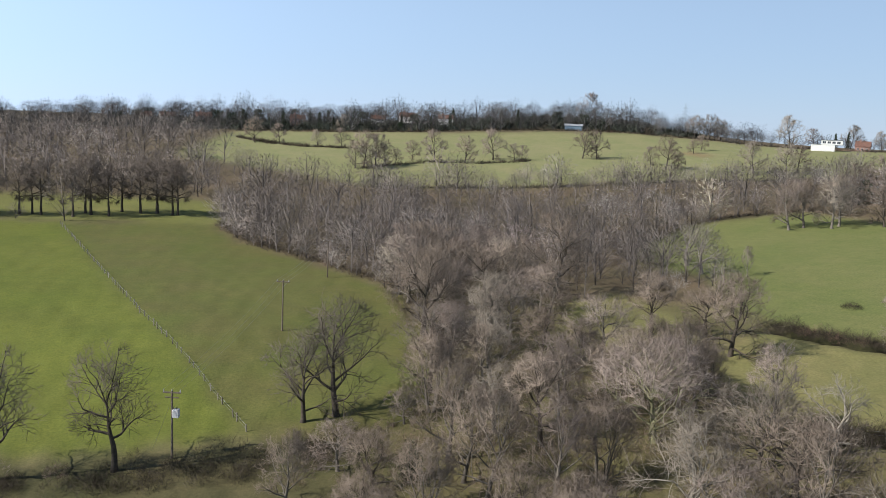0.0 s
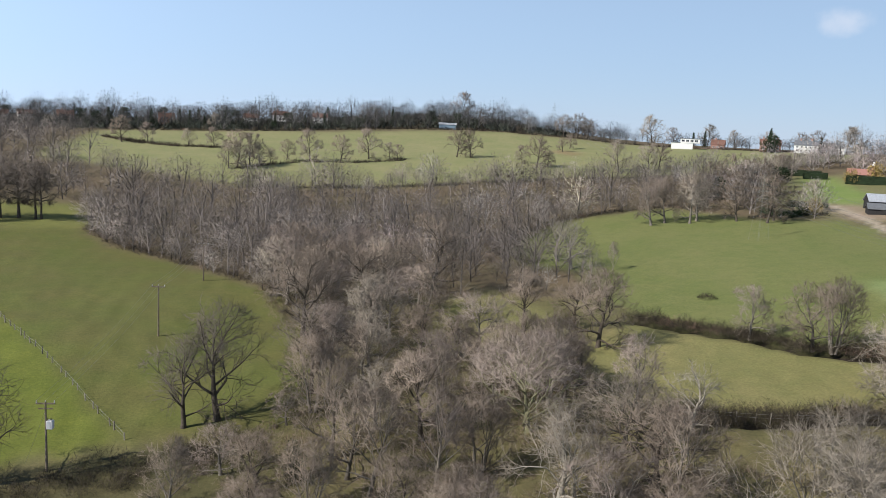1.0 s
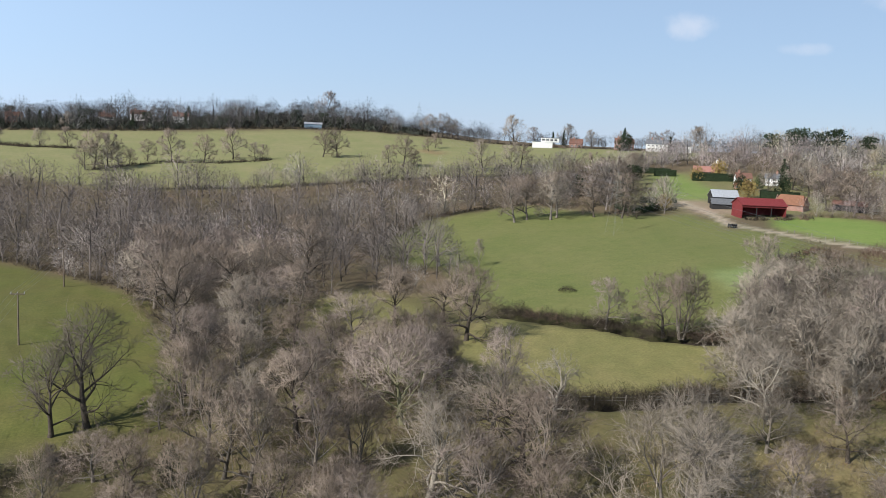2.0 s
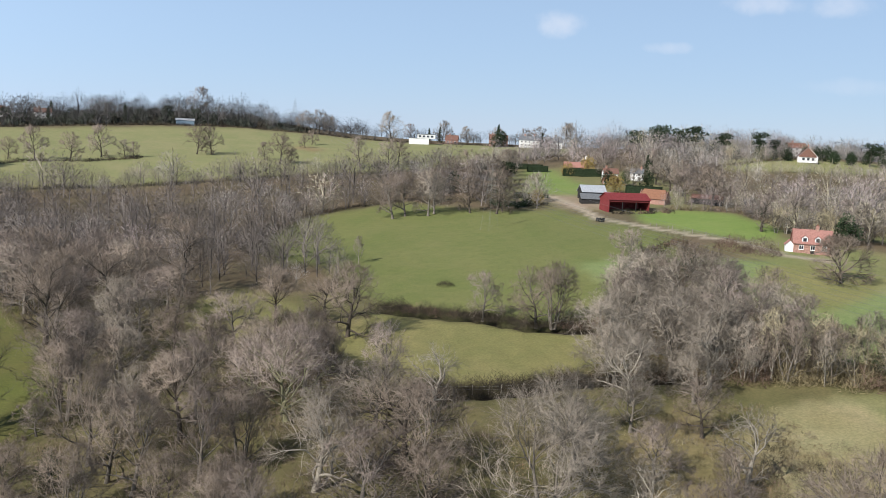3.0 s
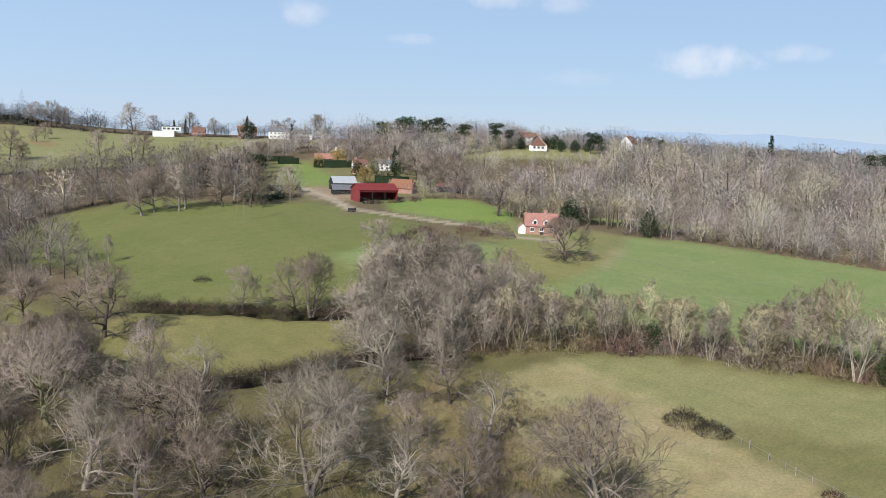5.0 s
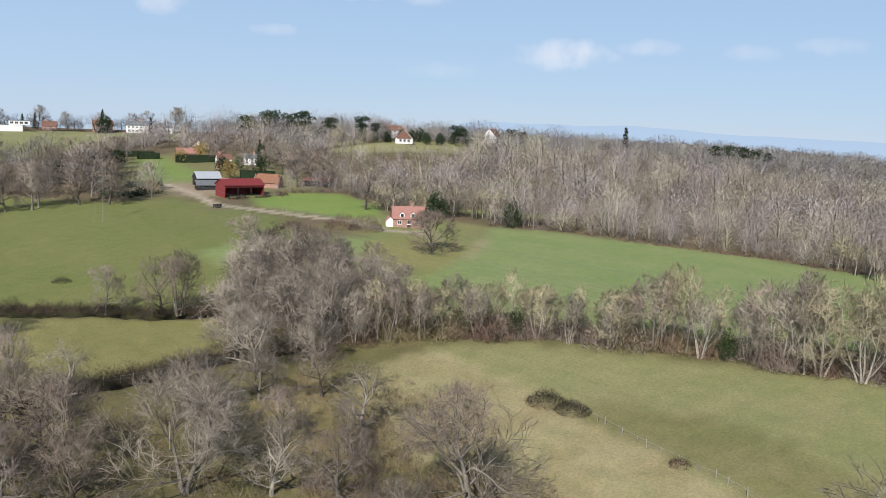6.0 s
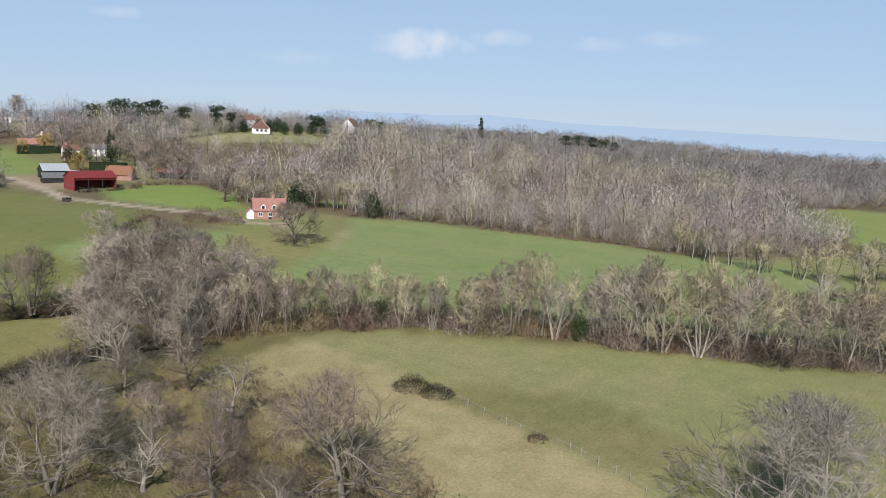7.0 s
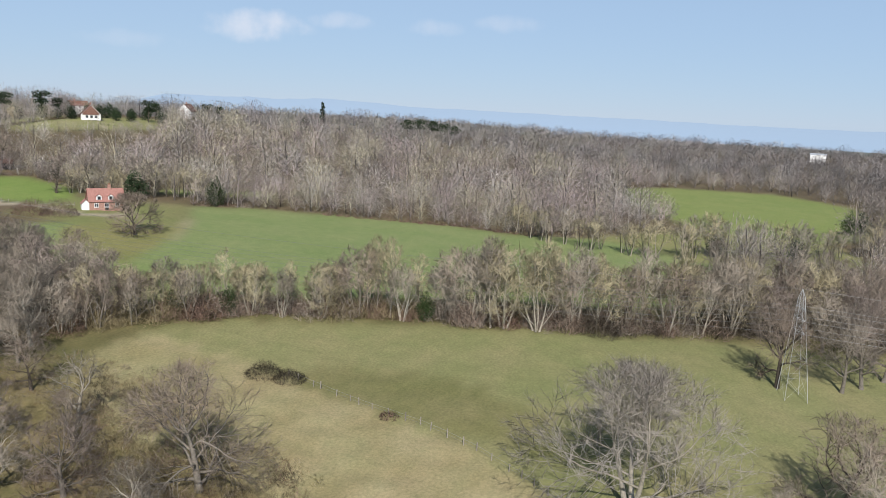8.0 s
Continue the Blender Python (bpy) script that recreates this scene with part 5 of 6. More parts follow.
def tiles(name, colour, scale=3.2, rough=0.85):
    """Roof tiles or sheeting: courses in relief over a mottled colour."""
    m, n, l, b = shader(name, rough)
    tex = n.new("ShaderNodeTexCoord")
    wave = n.new("ShaderNodeTexWave")
    wave.bands_direction = "Z"
    wave.inputs["Scale"].default_value, wave.inputs["Distortion"].default_value = scale, 0.6
    l.new(tex.outputs["Object"], wave.inputs["Vector"])
    spots = noise_node(n, l, 2.5, 5)
    c = ramp(n, l, spots.outputs["Fac"], (0.25, tuple(v * 0.65 for v in colour)), (0.75, tuple(min(1, v * 1.3) for v in colour)))
    c = mix(n, l, "MULTIPLY", 0.35, c, wave.outputs["Color"])
    l.new(c, b.inputs["Base Color"])
    k = n.new("ShaderNodeBump")
    k.inputs["Strength"].default_value, k.inputs["Distance"].default_value = 0.5, 0.06
    l.new(wave.outputs["Fac"], k.inputs["Height"])
    l.new(k.outputs["Normal"], b.inputs["Normal"])
    return m


TILE_RED = tiles("clay_tile_red", (0.42, 0.215, 0.175))
TILE_ORANGE = tiles("clay_tile_orange", (0.30, 0.15, 0.09))
TILE_BROWN = tiles("clay_tile_brown", (0.22, 0.12, 0.09))
SLATE = tiles("slate", (0.17, 0.18, 0.19))
SHEET_RED = tiles("red_sheeting", (0.26, 0.05, 0.05), 6.0, 0.6)
SHEET_GREY = tiles("grey_sheeting", (0.50, 0.53, 0.56), 6.0, 0.5)
BRICK = tiles("brickwork", (0.46, 0.27, 0.21), 7.0)
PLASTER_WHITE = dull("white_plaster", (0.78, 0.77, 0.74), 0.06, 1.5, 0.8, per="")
BOARD_BLACK = dull("black_boarding", (0.035, 0.034, 0.033), 0.3, 3.0, 0.8, per="")
PAINT_WHITE = dull("white_paint", (0.8, 0.79, 0.77), 0.05, 2.0, 0.6, per="")
GLASS, gn, gl, gb = shader("window_glass", 0.08)
gb.inputs["Base Color"].default_value, gb.inputs["Specular IOR Level"].default_value = (0.03, 0.035, 0.04, 1), 0.6


def facing(x, y, skew=0.0, eye=(-9.0, -17.0)):
    """The turn that shows a building's front to the valley, skewed by some degrees."""
    return math.degrees(math.atan2(eye[0] - x, -(eye[1] - y))) + skew


def window(parent, x, z, w, h, front, name="window"):
    """A window in a wall that faces -y at y = front: frame, sill and pane."""
    f = part(name, block((x - w / 2, x - w / 2 + 0.09, front - 0.1, front + 0.02, z, z + h), (x + w / 2 - 0.09, x + w / 2, front - 0.1, front + 0.02, z, z + h), (x - w / 2 + 0.09, x + w / 2 - 0.09, front - 0.1, front + 0.02, z + h - 0.09, z + h), (x - w / 2 + 0.09, x + w / 2 - 0.09, front - 0.1, front + 0.02, z, z + 0.09), (x - 0.04, x + 0.04, front - 0.09, front + 0.02, z + 0.09, z + h - 0.09), (x - w / 2 - 0.08, x + w / 2 + 0.08, front - 0.18, front + 0.01, z - 0.08, z)), PAINT_WHITE, parent, "white window frame")
    part("pane", block((x - w / 2 + 0.09, x - 0.04, front - 0.06, front - 0.02, z + 0.09, z + h - 0.09), (x + 0.04, x + w / 2 - 0.09, front - 0.06, front - 0.02, z + 0.09, z + h - 0.09)), GLASS, f, "dark window glass")


def house(x, y, skew, length, depth, eave, ridge, wall_mat, roof_mat, label, rows=((0.9, 3),), chimneys=(0.5,), hip=0.0, name="house", lift=0.0, door_at=None):
    """A pitched-roof house: walls, roof, windows by rows (sill height, how many), chimneys and a door."""
    root = new(name)
    root.matrix_world = pose(x, y, float(height(x, y)) + lift, 0, 0, facing(x, y, skew))
    part("wall", gable_wall(length, depth, eave, ridge - 0.05) if not hip else block((-length / 2, length / 2, -depth / 2, depth / 2, -0.6, eave)), wall_mat, root)
    part("roof", gable_roof(length, depth, eave, ridge, hip=hip), roof_mat, root)
    for z, n in rows:
        for k in range(n):
            window(root, (k + 0.5) / n * (length - 1) - (length - 1) / 2, z, 1.25, 1.25, -depth / 2)
    for c in chimneys:
        cx = (c - 0.5) * length
        stack = part("chimney", block((cx - 0.45, cx + 0.45, -0.4, 0.4, eave, ridge + 1.1), (cx - 0.52, cx + 0.52, -0.47, 0.47, ridge + 1.1, ridge + 1.25), bevel=0.02), BRICK, root, "brick chimney stack")
        part("pot", block((cx - 0.2, cx + 0.2, -0.2, 0.2, ridge + 1.25, ridge + 1.7), bevel=0.05), TILE_ORANGE, stack, "clay chimney pot")
    if door_at is not None:
        part("door", block((door_at - 0.5, door_at + 0.5, -depth / 2 - 0.06, -depth / 2 + 0.01, -0.1, 2.0), bevel=0.02), BOARD_BLACK, root, "dark painted door")
    return tagged(root, label, "house")


def farm_trailer(x, y, turn):
    """A small flat farm trailer on two axles."""
    root = new("farm_trailer")
    root.matrix_world = pose(x, y, float(height(x, y)), 0, 0, turn)
    part("bed", block((-1.5, 1.5, -0.8, 0.8, 0.7, 0.82), (-1.5, 1.5, -0.8, -0.74, 0.82, 1.25), (-1.5, 1.5, 0.74, 0.8, 0.82, 1.25), (-1.5, -1.44, -0.74, 0.74, 0.82, 1.4), bevel=0.01), BOARD_BLACK, root, "dark boarded bed")
    part("drawbar", block((1.5, 2.8, -0.06, 0.06, 0.55, 0.68), bevel=0.01), STEEL, root, "grey steel drawbar")
    for wx in (-0.8, 0.6):
        for wy in (-0.95, 0.95):
            bm = bmesh.new()
            bmesh.ops.create_cone(bm, cap_ends=True, segments=14, radius1=0.42, radius2=0.42, depth=0.25, matrix=Matrix.Translation((wx, wy, 0.42)) @ Matrix.Rotation(math.pi / 2, 4, "X"))
            wheel = part("wheel", bm, BOARD_BLACK, root, "black rubber wheel")
            bm = bmesh.new()
            bmesh.ops.create_cone(bm, cap_ends=True, segments=10, radius1=0.2, radius2=0.2, depth=0.28, matrix=Matrix.Translation((wx, wy, 0.42)) @ Matrix.Rotation(math.pi / 2, 4, "X"))
            part("hub", bm, STEEL, wheel, "grey hub")
    return tagged(root, "small dark farm trailer standing on muddy grass", "trailer")


farm_trailer(189, 230, 20)

# the brick cottage
cottage = house(207.5, 159, 8, 10, 6.5, 2.8, 6.2, BRICK, TILE_RED, "red brick cottage with a red tiled roof", ((0.9, 3),), (0.62,), name="cottage", door_at=0.0)
for k, dx in enumerate((-2.2, 1.2)):
    dormer = part("dormer", gable_wall(1.6, 1.5, 1.3, 1.9, 0.12), PAINT_WHITE, cottage, "white gabled dormer")
    dormer.matrix_local = pose(dx, -2.3, 2.9, 0, 0, 90)
    cap = part("roof", gable_roof(1.6, 1.5, 1.3, 1.9, 0.2, 0.08), TILE_RED, dormer, "small tiled dormer roof")
    pane = part("pane", block((-0.45, 0.45, -0.04, 0.0, 0.3, 1.25)), GLASS, dormer, "dark window glass")
    pane.matrix_local = pose(-0.85, 0, 0, 0, 0, -90)
porch = part("porch", gable_wall(2.6, 2.2, 2.1, 3.2, 0.15), PAINT_WHITE, cottage, "white gabled porch")
porch.matrix_local = pose(-6.0, -1.6, 0, 0, 0, 90)
part("roof", gable_roof(2.6, 2.2, 2.1, 3.2, 0.25, 0.1), TILE_RED, porch, "small tiled porch roof")


def barn(x, y, skew, length, depth, eave, ridge, wall_mat, roof_mat, label, open_front=False, hip=0.0, posts=0):
    root = new("barn")
    root.matrix_world = pose(x, y, float(height(x, y)), 0, 0, facing(x, y, skew))
    part("wall", gable_wall(length, depth, eave, ridge - 0.1, 0.2, open_front), wall_mat, root)
    part("roof", gable_roof(length, depth, eave, ridge, 0.4, 0.12, hip), roof_mat, root)
    for k in range(posts):
        px = -length / 2 + (k + 1) * length / (posts + 1)
        part("post", block((px - 0.13, px + 0.13, -depth / 2, -depth / 2 + 0.26, -0.5, eave - 0.1), bevel=0.02), BOARD_BLACK, root, "dark steel post")
    if open_front:
        part("fascia", block((-length / 2, length / 2, -depth / 2 - 0.06, -depth / 2 + 0.02, eave - 0.9, eave)), roof_mat, root, "red sheeted fascia")
    return tagged(root, label, "barn")


barn(215, 249, 24, 16, 9, 4.3, 6.4, SHEET_RED, SHEET_RED, "red sheeted open-fronted barn beside a track", True, posts=2)
barn(217, 272, 12, 8, 5, 1.9, 3.6, BOARD_BLACK, SLATE, "low black boarded barn with a slate roof")
barn(226, 283, 20, 10, 6, 3.0, 5.4, BOARD_BLACK, SHEET_GREY, "black boarded barn with a pale sheeted roof")
barn(221, 262, -30, 7, 5, 3.2, 4.8, SHEET_GREY, SHEET_GREY, "grey sheeted shed with a pale roof")
barn(241, 262, -18, 11, 7, 2.2, 5.4, BRICK, TILE_ORANGE, "brick barn with an orange tiled half-hipped roof", hip=1.5)
barn(262, 254, -10, 12, 6, 2.3, 3.6, BOARD_BLACK, TILE_BROWN, "low dark cart shed with a tiled roof")
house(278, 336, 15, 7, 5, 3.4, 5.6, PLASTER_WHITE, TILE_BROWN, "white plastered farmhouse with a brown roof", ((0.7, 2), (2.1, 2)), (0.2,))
house(267, 322, -35, 6, 5, 1.9, 4.0, BRICK, TILE_ORANGE, "small brick cottage with an orange roof", ((0.5, 2),), ())
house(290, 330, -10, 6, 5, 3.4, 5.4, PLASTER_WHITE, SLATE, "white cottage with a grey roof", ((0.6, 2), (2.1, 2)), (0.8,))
oast = house(287, 378, 5, 10, 6, 2.4, 4.8, BRICK, TILE_RED, "red roofed oast house with a white cowl", ((0.9, 3),), ())
bm = bmesh.new()
bmesh.ops.create_cone(bm, cap_ends=True, segments=16, radius1=2.0, radius2=0.4, depth=4.2, matrix=Matrix.Translation((6.4, 0, 4.9)))
bmesh.ops.create_cone(bm, cap_ends=True, segments=16, radius1=2.0, radius2=2.0, depth=3.4, matrix=Matrix.Translation((6.4, 0, 1.1)))
kiln = part("kiln", bm, TILE_RED, oast, "round kiln with a conical tiled roof")
bm = bmesh.new()
bmesh.ops.create_cone(bm, cap_ends=True, segments=12, radius1=0.75, radius2=0.35, depth=1.9, matrix=Matrix.Translation((6.4, 0, 7.6)))
part("cowl", bm, PAINT_WHITE, kiln, "white timber cowl")
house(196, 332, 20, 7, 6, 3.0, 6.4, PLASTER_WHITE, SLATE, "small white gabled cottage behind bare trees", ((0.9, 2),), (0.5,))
# houses along the ridge
modern = new("house")
modern.matrix_world = pose(293, 569, float(height(293, 569)) + 1.2, 0, 0, facing(293, 569, 4))
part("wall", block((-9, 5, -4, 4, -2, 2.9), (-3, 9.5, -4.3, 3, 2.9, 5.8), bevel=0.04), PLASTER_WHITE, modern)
part("roof", block((-3.3, 9.8, -4.6, 3.3, 5.8, 6.05), (-9.3, -3.3, -4.3, 4.3, 2.9, 3.15)), SLATE, modern, "flat grey roof")
for k in range(4):
    window(modern, -1.6 + k * 2.9, 3.7, 2.1, 1.5, -4.3)
tagged(modern, "white modern flat-roofed house on a ridge", "house")
house(347, 551, 6, 13, 8, 4.2, 7.6, BRICK, TILE_BROWN, "brick and white house with a brown roof", ((0.8, 4), (3.0, 4)), (0.15, 0.85), lift=0.8)
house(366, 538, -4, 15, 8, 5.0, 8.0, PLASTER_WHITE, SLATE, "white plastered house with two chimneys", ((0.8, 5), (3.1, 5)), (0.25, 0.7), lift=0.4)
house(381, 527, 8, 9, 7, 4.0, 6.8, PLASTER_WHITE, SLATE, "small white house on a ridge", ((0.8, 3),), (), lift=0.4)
house(322, 576, -6, 9, 7, 3.2, 6.4, BRICK, TILE_BROWN, "brick house among ridge trees", ((0.8, 3),), (0.3,))
lodge = house(437, 352, 92, 12, 11, 3.0, 8.6, PLASTER_WHITE, TILE_BROWN, "white house with a dark timbered gable", (), (0.5,), lift=0.4)
for k in range(3):
    pane = part("window", block((-5.6, -5.5, -3.6 + k * 2.6, -2.2 + k * 2.6, 0.8, 2.2)), GLASS, lodge, "dark window glass")
    pane.matrix_local = pose(-0.55, 0, 0)
gable = part("gable_board", gable_wall(0.3, 9.6, 0.2, 5.0, 0.1), TILE_BROWN, lodge, "brown timbered gable")
gable.matrix_local = pose(-6.25, 0, 3.2)
house(536, 350, 70, 13, 10, 4.6, 9.6, PLASTER_WHITE, TILE_BROWN, "half-timbered house with a white gable", ((0.9, 2), (3.2, 2)), (0.4,), lift=3.0)
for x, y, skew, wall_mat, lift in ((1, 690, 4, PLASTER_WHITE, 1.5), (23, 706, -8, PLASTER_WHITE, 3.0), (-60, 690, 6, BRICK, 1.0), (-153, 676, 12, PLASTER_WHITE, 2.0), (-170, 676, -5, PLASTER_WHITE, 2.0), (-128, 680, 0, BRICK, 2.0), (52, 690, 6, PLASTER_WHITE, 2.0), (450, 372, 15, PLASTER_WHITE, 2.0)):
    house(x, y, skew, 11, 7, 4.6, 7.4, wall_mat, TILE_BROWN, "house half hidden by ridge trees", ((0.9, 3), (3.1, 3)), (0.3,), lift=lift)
shed = barn(146, 664, 0, 13, 7, 3.4, 4.6, dull("blue_grey_cladding", (0.16, 0.22, 0.27), 0.1, 1.0, 0.6), SHEET_GREY, "blue-grey clad shed below a ridge")
far_store = new("warehouse")
far_store.matrix_world = pose(1010, -108, float(height(1010, -108)) + 8.6, 0, 0, facing(1010, -108))
part("wall", block((-8, 8, -6, 6, -6, 2.2), bevel=0.05), PLASTER_WHITE, far_store)
part("roof", gable_roof(16, 12, 2.2, 3.4), SHEET_GREY, far_store)
tagged(far_store, "white industrial shed far off in woodland", "warehouse")


def clipped_hedge(x, y, turn, length, depth, tall, seed, label):
    """A clipped evergreen hedge: a close mass of leaves over a dark core."""
    rng = np.random.default_rng(seed)
    count = int((length * tall * 2 + length * depth) * 14)
    p = rng.uniform(-1, 1, (count, 3))
    side = rng.integers(0, 3, count)
    for k, s in ((0, 0), (1, 1), (2, 2)):
        p[side == k, s] = np.sign(p[side == k, s])
    p[:, 2] = np.abs(p[:, 2])
    a = p * [length / 2, depth / 2, tall] * rng.uniform(0.93, 1.0, (count, 1))
    b = a + unit(p + rng.normal(0, 0.8, a.shape)) * 0.3
    v, f = blades(a, b, np.full(count, 0.28), rng)
    root = new("hedge")
    root.matrix_world = pose(x, y, float(height(x, y)) - 0.2, 0, 0, turn)
    new("leaves", link_mesh("leaves", v, [f], [NEEDLES])).parent = root
    part("core", block((-length / 2 + 0.3, length / 2 - 0.3, -depth / 2 + 0.3, depth / 2 - 0.3, 0, tall - 0.3), bevel=0.2), NEEDLES, root)
    return tagged(root, label, "hedge")


clipped_hedge(251, 280, facing(251, 280), 15, 4, 4.5, 501, "tall clipped dark green hedge beside barns")
clipped_hedge(277, 355, facing(277, 355, 8), 22, 3, 4.0, 502, "clipped dark hedge below an oast house")
clipped_hedge(270, 398, facing(270, 398, -8), 18, 3, 3.0, 503, "clipped green hedge along a lawn")
clipped_hedge(268, 384, facing(268, 384, 5), 11, 4, 3.4, 504, "clipped green hedge along a lawn")
clipped_hedge(205, 296, facing(205, 296, 5), 14, 3, 2.2, 505, "low dark hedge beside a farm track")
clipped_hedge(184, 281, facing(184, 281, -8), 14, 3, 2.4, 506, "low dark evergreen hedge below bare trees")


# ---- poles, pylons, wires and fences ----
def strut(bm, a, b, r, sides=4):
    a, b = Vector(a), Vector(b)
    m = Matrix.Translation((a + b) / 2) @ (b - a).to_track_quat("Z", "Y").to_matrix().to_4x4()
    bmesh.ops.create_cone(bm, cap_ends=True, segments=sides, radius1=r, radius2=r, depth=(b - a).length, matrix=m)


def struts(*lines, r=0.05, sides=4):
    bm = bmesh.new()
    for a, b in lines:
        strut(bm, a, b, r, sides)
    return bm


def power_pole(x, y, tall, turn, transformer=False):
    root = new("power_pole")
    root.matrix_world = pose(x, y, float(height(x, y)), 0, 0, turn)
    bm = bmesh.new()
    bmesh.ops.create_cone(bm, cap_ends=True, segments=10, radius1=0.17, radius2=0.11, depth=tall + 0.6, matrix=Matrix.Translation((0, 0, tall / 2 - 0.3)))
    part("pole", bm, POLE_WOOD, root)
    part("crossarm", block((-1.2, 1.2, -0.09, 0.09, tall - 0.35, tall - 0.17), bevel=0.01), POLE_WOOD, root)
    for k in (-1.1, 0.0, 1.1):
        bm = bmesh.new()
        bmesh.ops.create_cone(bm, cap_ends=True, segments=8, radius1=0.09, radius2=0.05, depth=0.34, matrix=Matrix.Translation((k, 0, tall + 0.0)))
        part("insulator", bm, STEEL, root, "grey insulator")
    if transformer:
        part("crossarm", block((-0.9, 0.9, -0.09, 0.09, tall - 1.0, tall - 0.86), bevel=0.01), POLE_WOOD, root)
        tank = part("transformer", block((0.12, 0.95, -0.4, 0.4, tall - 3.6, tall - 2.5), bevel=0.06), PAINT_WHITE, root, "pale grey transformer tank")
        for k in (-0.2, 0.2):
            part("bushing", block((0.45 + k - 0.05, 0.45 + k + 0.05, -0.05, 0.05, tall - 2.5, tall - 2.15)), BARK_OAK, tank, "brown bushing")
        part("stay", struts(((0, 0, tall - 1.2), (-3.6, 2.5, -0.3)), r=0.02), WIRE, root, "stay wire")
    return tagged(root, "wooden power pole" + (" with a grey transformer" if transformer else " with a crossarm in pasture"), "power pole", "power poles")


POLES = [(-25.5, 115.2, 9.3, True), (-16.4, 165.4, 9.5, False), (-10.7, 214.1, 9.0, False)]
for x, y, tall, box in POLES:
    power_pole(x, y, tall, -6 if box else -8, box)


def wire(name, ends, sag, radius, label):
    """Wires between pairs of ends, each hung with its sag; one object for the set of one span."""
    curve = bpy.data.curves.new(name, "CURVE")
    curve.dimensions, curve.bevel_depth, curve.bevel_resolution = "3D", radius, 0
    for a, b in ends:
        a, b = Vector(a), Vector(b)
        s = curve.splines.new("POLY")
        s.points.add(24)
        for k, p in enumerate(s.points):
            u = k / 24
            q = a.lerp(b, u)
            p.co = (q.x, q.y, q.z - 4 * sag * u * (1 - u), 1)
    curve.materials.append(WIRE)
    return tagged(new(name, curve), label, "wire", "overhead wires")


def pole_tops(x, y, tall):
    return [(x + k, y - 0.1 * k, float(height(x, y)) + tall + 0.15) for k in (-1.1, 0.0, 1.1)]


for (x0, y0, t0, _), (x1, y1, t1, _) in zip(POLES[:-1], POLES[1:]):
    wire("overhead_wire", list(zip(pole_tops(x0, y0, t0), pole_tops(x1, y1, t1))), 0.8, 0.012, "thin overhead power wires between wooden poles")


def pylon(x, y, tall, turn, foot=2.1, leg=0.07, steel=STEEL):
    """A narrow lattice tower with short cross-arms."""
    root = new("pylon")
    root.matrix_world = pose(x, y, float(height(x, y)), 0, 0, turn)
    levels = [0.0, 0.2, 0.36, 0.5, 0.62, 0.73, 0.83, 0.92]
    half = [foot * (1 - 0.86 * v) for v in levels]
    corner = [(-1, -1), (1, -1), (1, 1), (-1, 1)]
    for sx, sy in corner:
        line = np.array([[(sx * h, sy * h, tall * v - (0.4 if v == 0 else 0)) for h, v in zip(half, levels)] + [(0, 0, tall)]])
        v, f = tubes(line, np.full((1, 9), leg), 4)
        new("leg", link_mesh("leg", v, [f], [steel])).parent = root
    for k in range(7):
        for (ax, ay), (bx, by) in zip(corner, corner[1:] + corner[:1]):
            h0, h1, z0, z1 = half[k], half[k + 1], tall * levels[k], tall * levels[k + 1]
            for line in (((ax * h0, ay * h0, z0), (bx * h1, by * h1, z1)), ((bx * h0, by * h0, z0), (ax * h1, ay * h1, z1)), ((ax * h1, ay * h1, z1), (bx * h1, by * h1, z1))):
                part("brace", struts(line, r=leg * 0.24), steel, root)
    for z, reach in ((0.62, 2.6), (0.73, 2.3), (0.83, 2.0)):
        for s in (-1, 1):
            part("crossarm", struts(((0, -0.3, tall * z), (s * reach, 0, tall * z)), ((0, 0.3, tall * z), (s * reach, 0, tall * z)), ((0, 0, tall * z + 0.9), (s * reach, 0, tall * z)), r=0.035), steel, root)
    return tagged(root, "narrow galvanised steel lattice pylon", "pylon", "pylons")


STEEL_DULL = dull("weathered_steel", (0.2, 0.21, 0.18), 0.2, 4.0, 0.8)
PYLONS = [(160, -330, 20), (146.7, -37.6, 20), (151, 240, 20), (242, 699, 24)]
for (x, y, tall) in PYLONS[1:]:
    pylon(x, y, tall, 18 if y < 0 else 10, leg=0.047 if y < 0 else 0.026, steel=STEEL if y < 0 else STEEL_DULL)


def arm_ends(x, y, tall):
    z = float(height(x, y))
    return [(x + s * r, y - 0.2 * s, z + tall * v) for v, r in ((0.62, 2.6), (0.73, 2.3), (0.83, 2.0)) for s in (-1, 1)] + [(x, y, z + tall)]


for one, two in zip(PYLONS[:-1], PYLONS[1:]):
    wire("overhead_wire", list(zip(arm_ends(*one), arm_ends(*two))), 5.0 if two[1] < 300 else 9.0, 0.02, "high overhead conductors between steel pylons")


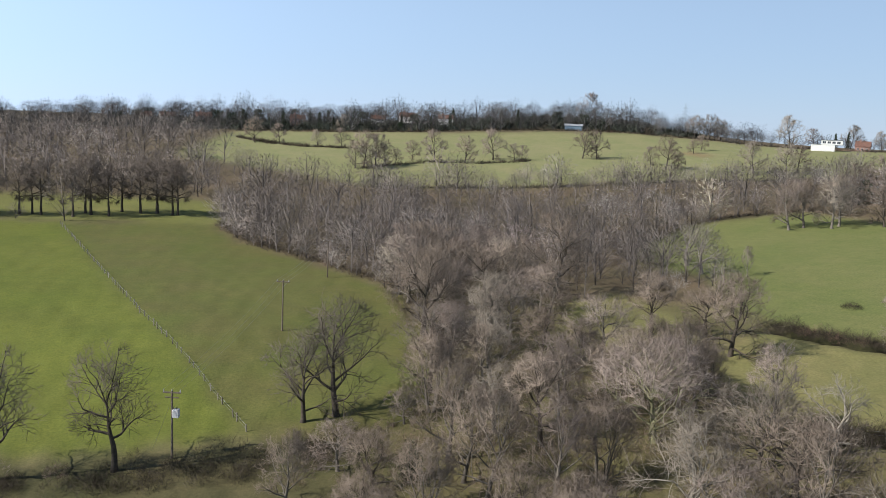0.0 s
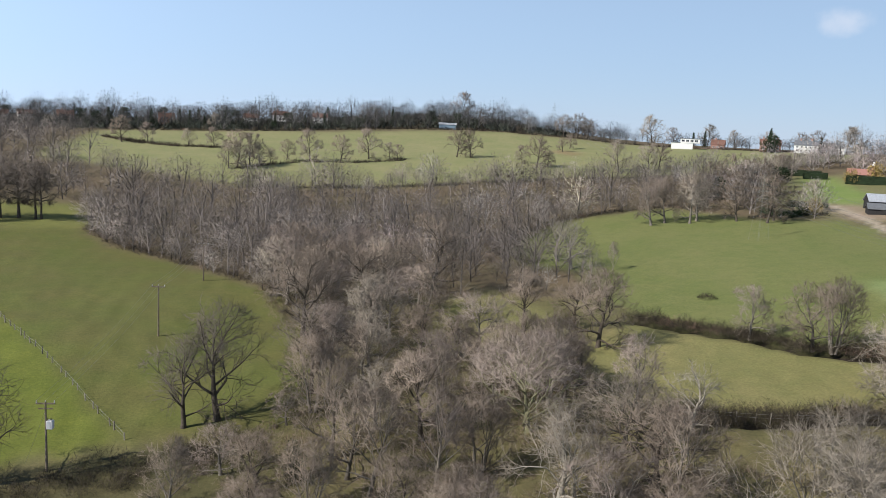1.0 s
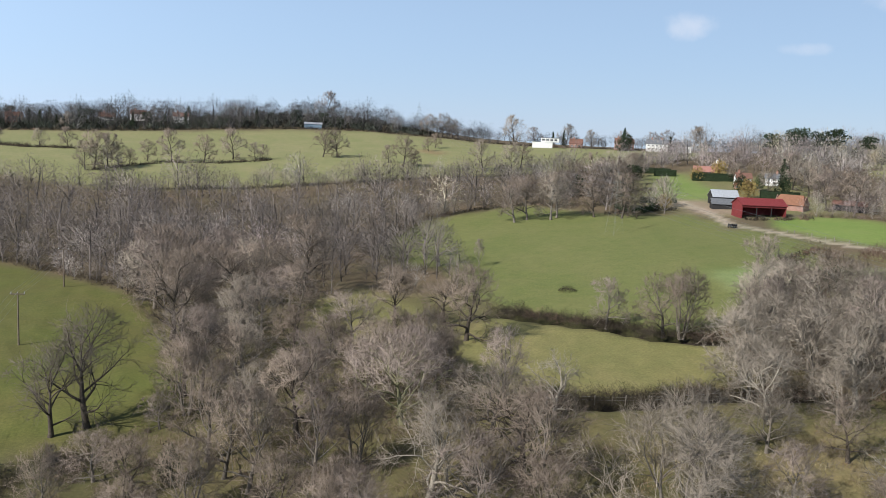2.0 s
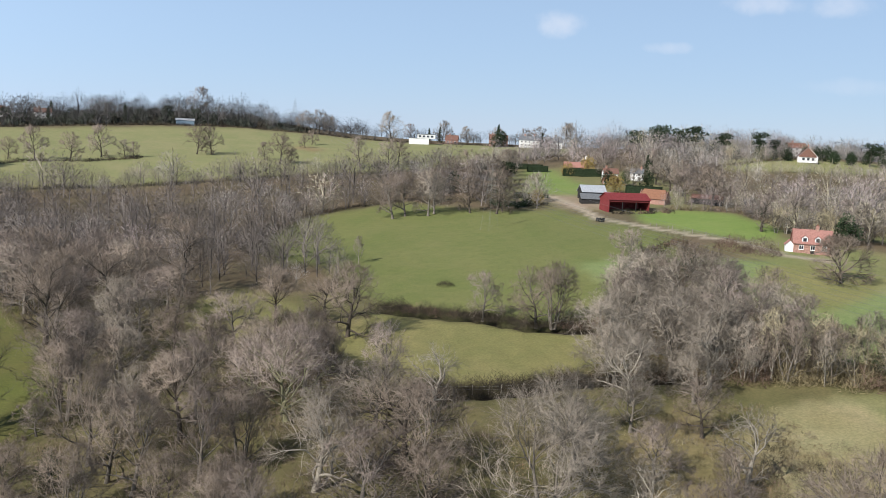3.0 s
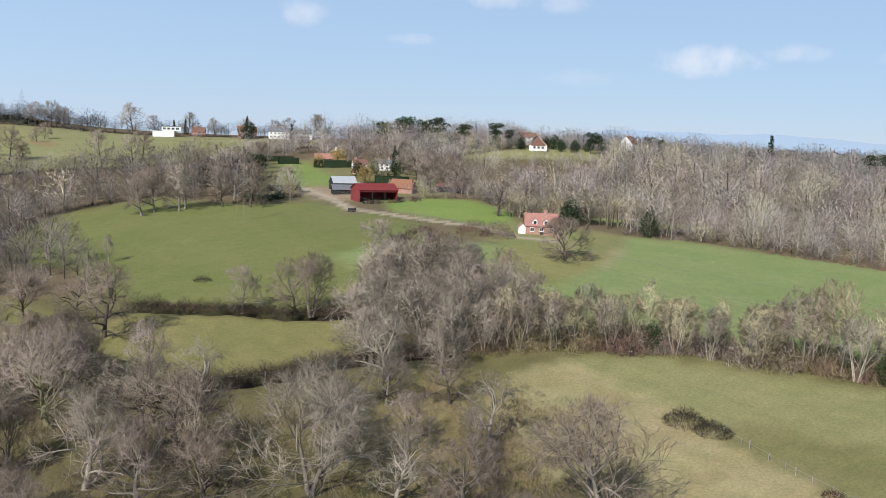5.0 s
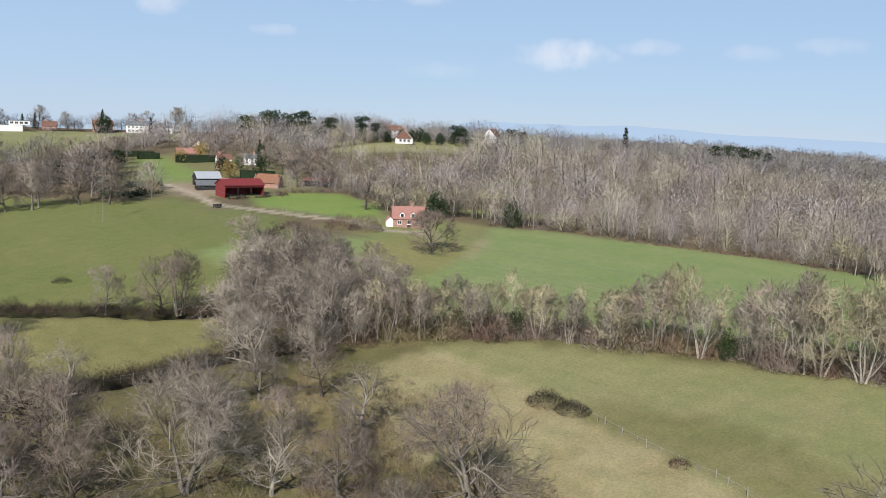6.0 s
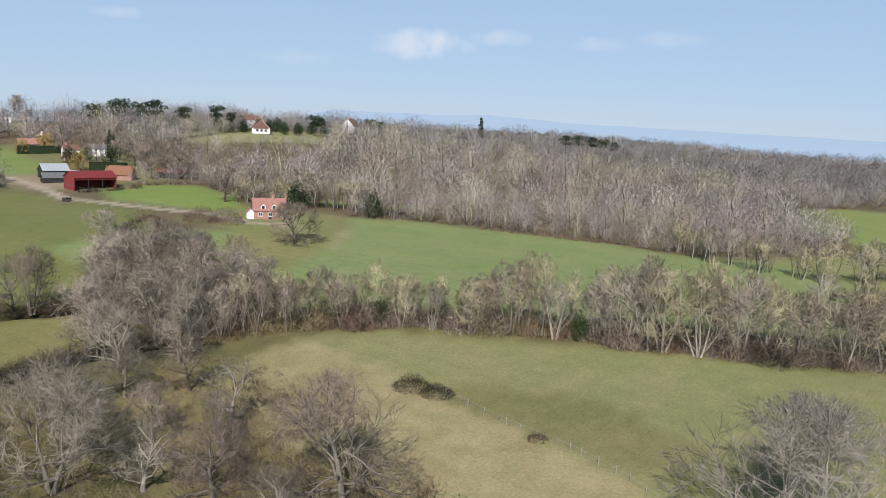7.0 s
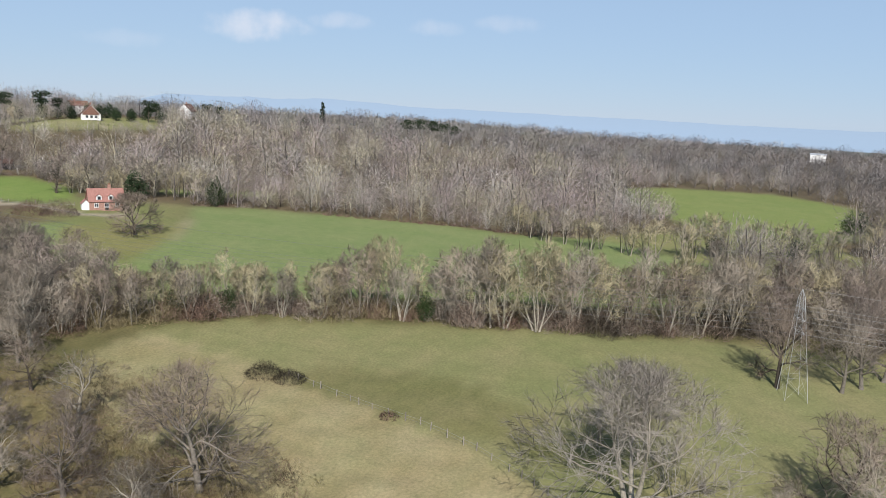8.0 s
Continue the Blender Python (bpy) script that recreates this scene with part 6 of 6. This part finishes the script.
def fence(way, gap, label, tall=1.15, seed=0):
    """A post and wire fence."""
    root = new("fence")
    places = along(way, gap, seed, 0.1)
    me = None
    rng = random.Random(seed)
    tops = []
    for x, y in places:
        z = float(height(x, y))
        if me is None:
            bm = block((-0.07, 0.07, -0.07, 0.07, -0.4, tall), bevel=0.02)
            me = bpy.data.meshes.new("post")
            bm.to_mesh(me)
            bm.free()
            me.materials.append(WOOD_POST)
        post = new("post", me)
        post.parent = root
        post.matrix_local = pose(x, y, z, rng.uniform(-5, 5), rng.uniform(-5, 5), rng.uniform(0, 90)) @ Matrix.Scale(rng.uniform(0.9, 1.2), 4)
        tops.append((x, y, z))
    for h in (0.45, 0.95):
        bm = bmesh.new()
        for (x0, y0, z0), (x1, y1, z1) in zip(tops[:-1], tops[1:]):
            strut(bm, (x0, y0, z0 + h), (x1, y1, z1 + h), 0.012, 3)
        part("wire", bm, WIRE, root)
    return tagged(root, label, "fence", kind="")


fence([(-17, 123), (-30, 148), (-45, 176), (-68, 223), (-96, 281)], 3.2, "weathered post and wire fence across pasture", seed=1)
fence([(113, 46), (109, 36), (107, 30), (105, 23), (103, 17), (99, 8), (92, -4), (80, -25)], 2.9, "weathered post and wire fence beside rough pasture", seed=2)
fence([(62, 111), (70, 107), (80, 104), (95, 101)], 3.0, "weathered post fence along a ditch", seed=3)
fence([(196, 214), (197, 192), (200, 175), (206, 165)], 4.0, "weathered post fence along a farm track", seed=4)


# ---- the far distance: hills under the sky, their haze painted as blue glow ----
def distant_hills():
    t = np.linspace(-50, 130, 361)
    rise = np.interp(t, (-50, 20, 48, 55, 66, 70, 78, 88, 97, 130), (-1.5, -1.5, -1.4, 0.3, 0.4, 0.15, 0.05, -0.12, -0.2, -0.25)) + 0.035 * waves(t * 10, t * 0, 40, 5) + 0.02 * waves(t * 10, t * 0, 9, 6)
    r = 2600.0
    x, y = r * np.sin(np.radians(t)), r * np.cos(np.radians(t))
    top = 50 + r * np.tan(np.radians(rise))
    verts = np.concatenate([np.stack([x, y, np.full_like(t, -80)], 1), np.stack([x, y, top], 1), np.stack([x * 1.03, y * 1.03, top - 25], 1)])
    n = len(t)
    i = np.arange(n - 1)
    quads = np.concatenate([np.stack([i, i + 1, i + 1 + n, i + n], 1), np.stack([i + n, i + 1 + n, i + 1 + 2 * n, i + 2 * n], 1)])
    m, nn, l, b = shader("hazed_hills", 1.0)
    # blue base and emission stand in for aerial haze over the hills
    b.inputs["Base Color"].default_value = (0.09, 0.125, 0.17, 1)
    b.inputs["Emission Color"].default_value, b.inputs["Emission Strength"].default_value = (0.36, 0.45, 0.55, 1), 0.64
    tagged(new("backdrop", link_mesh("backdrop", verts, [quads], [m], smooth=True)), "hills on the horizon with painted blue haze", "hills", kind="structure")


distant_hills()
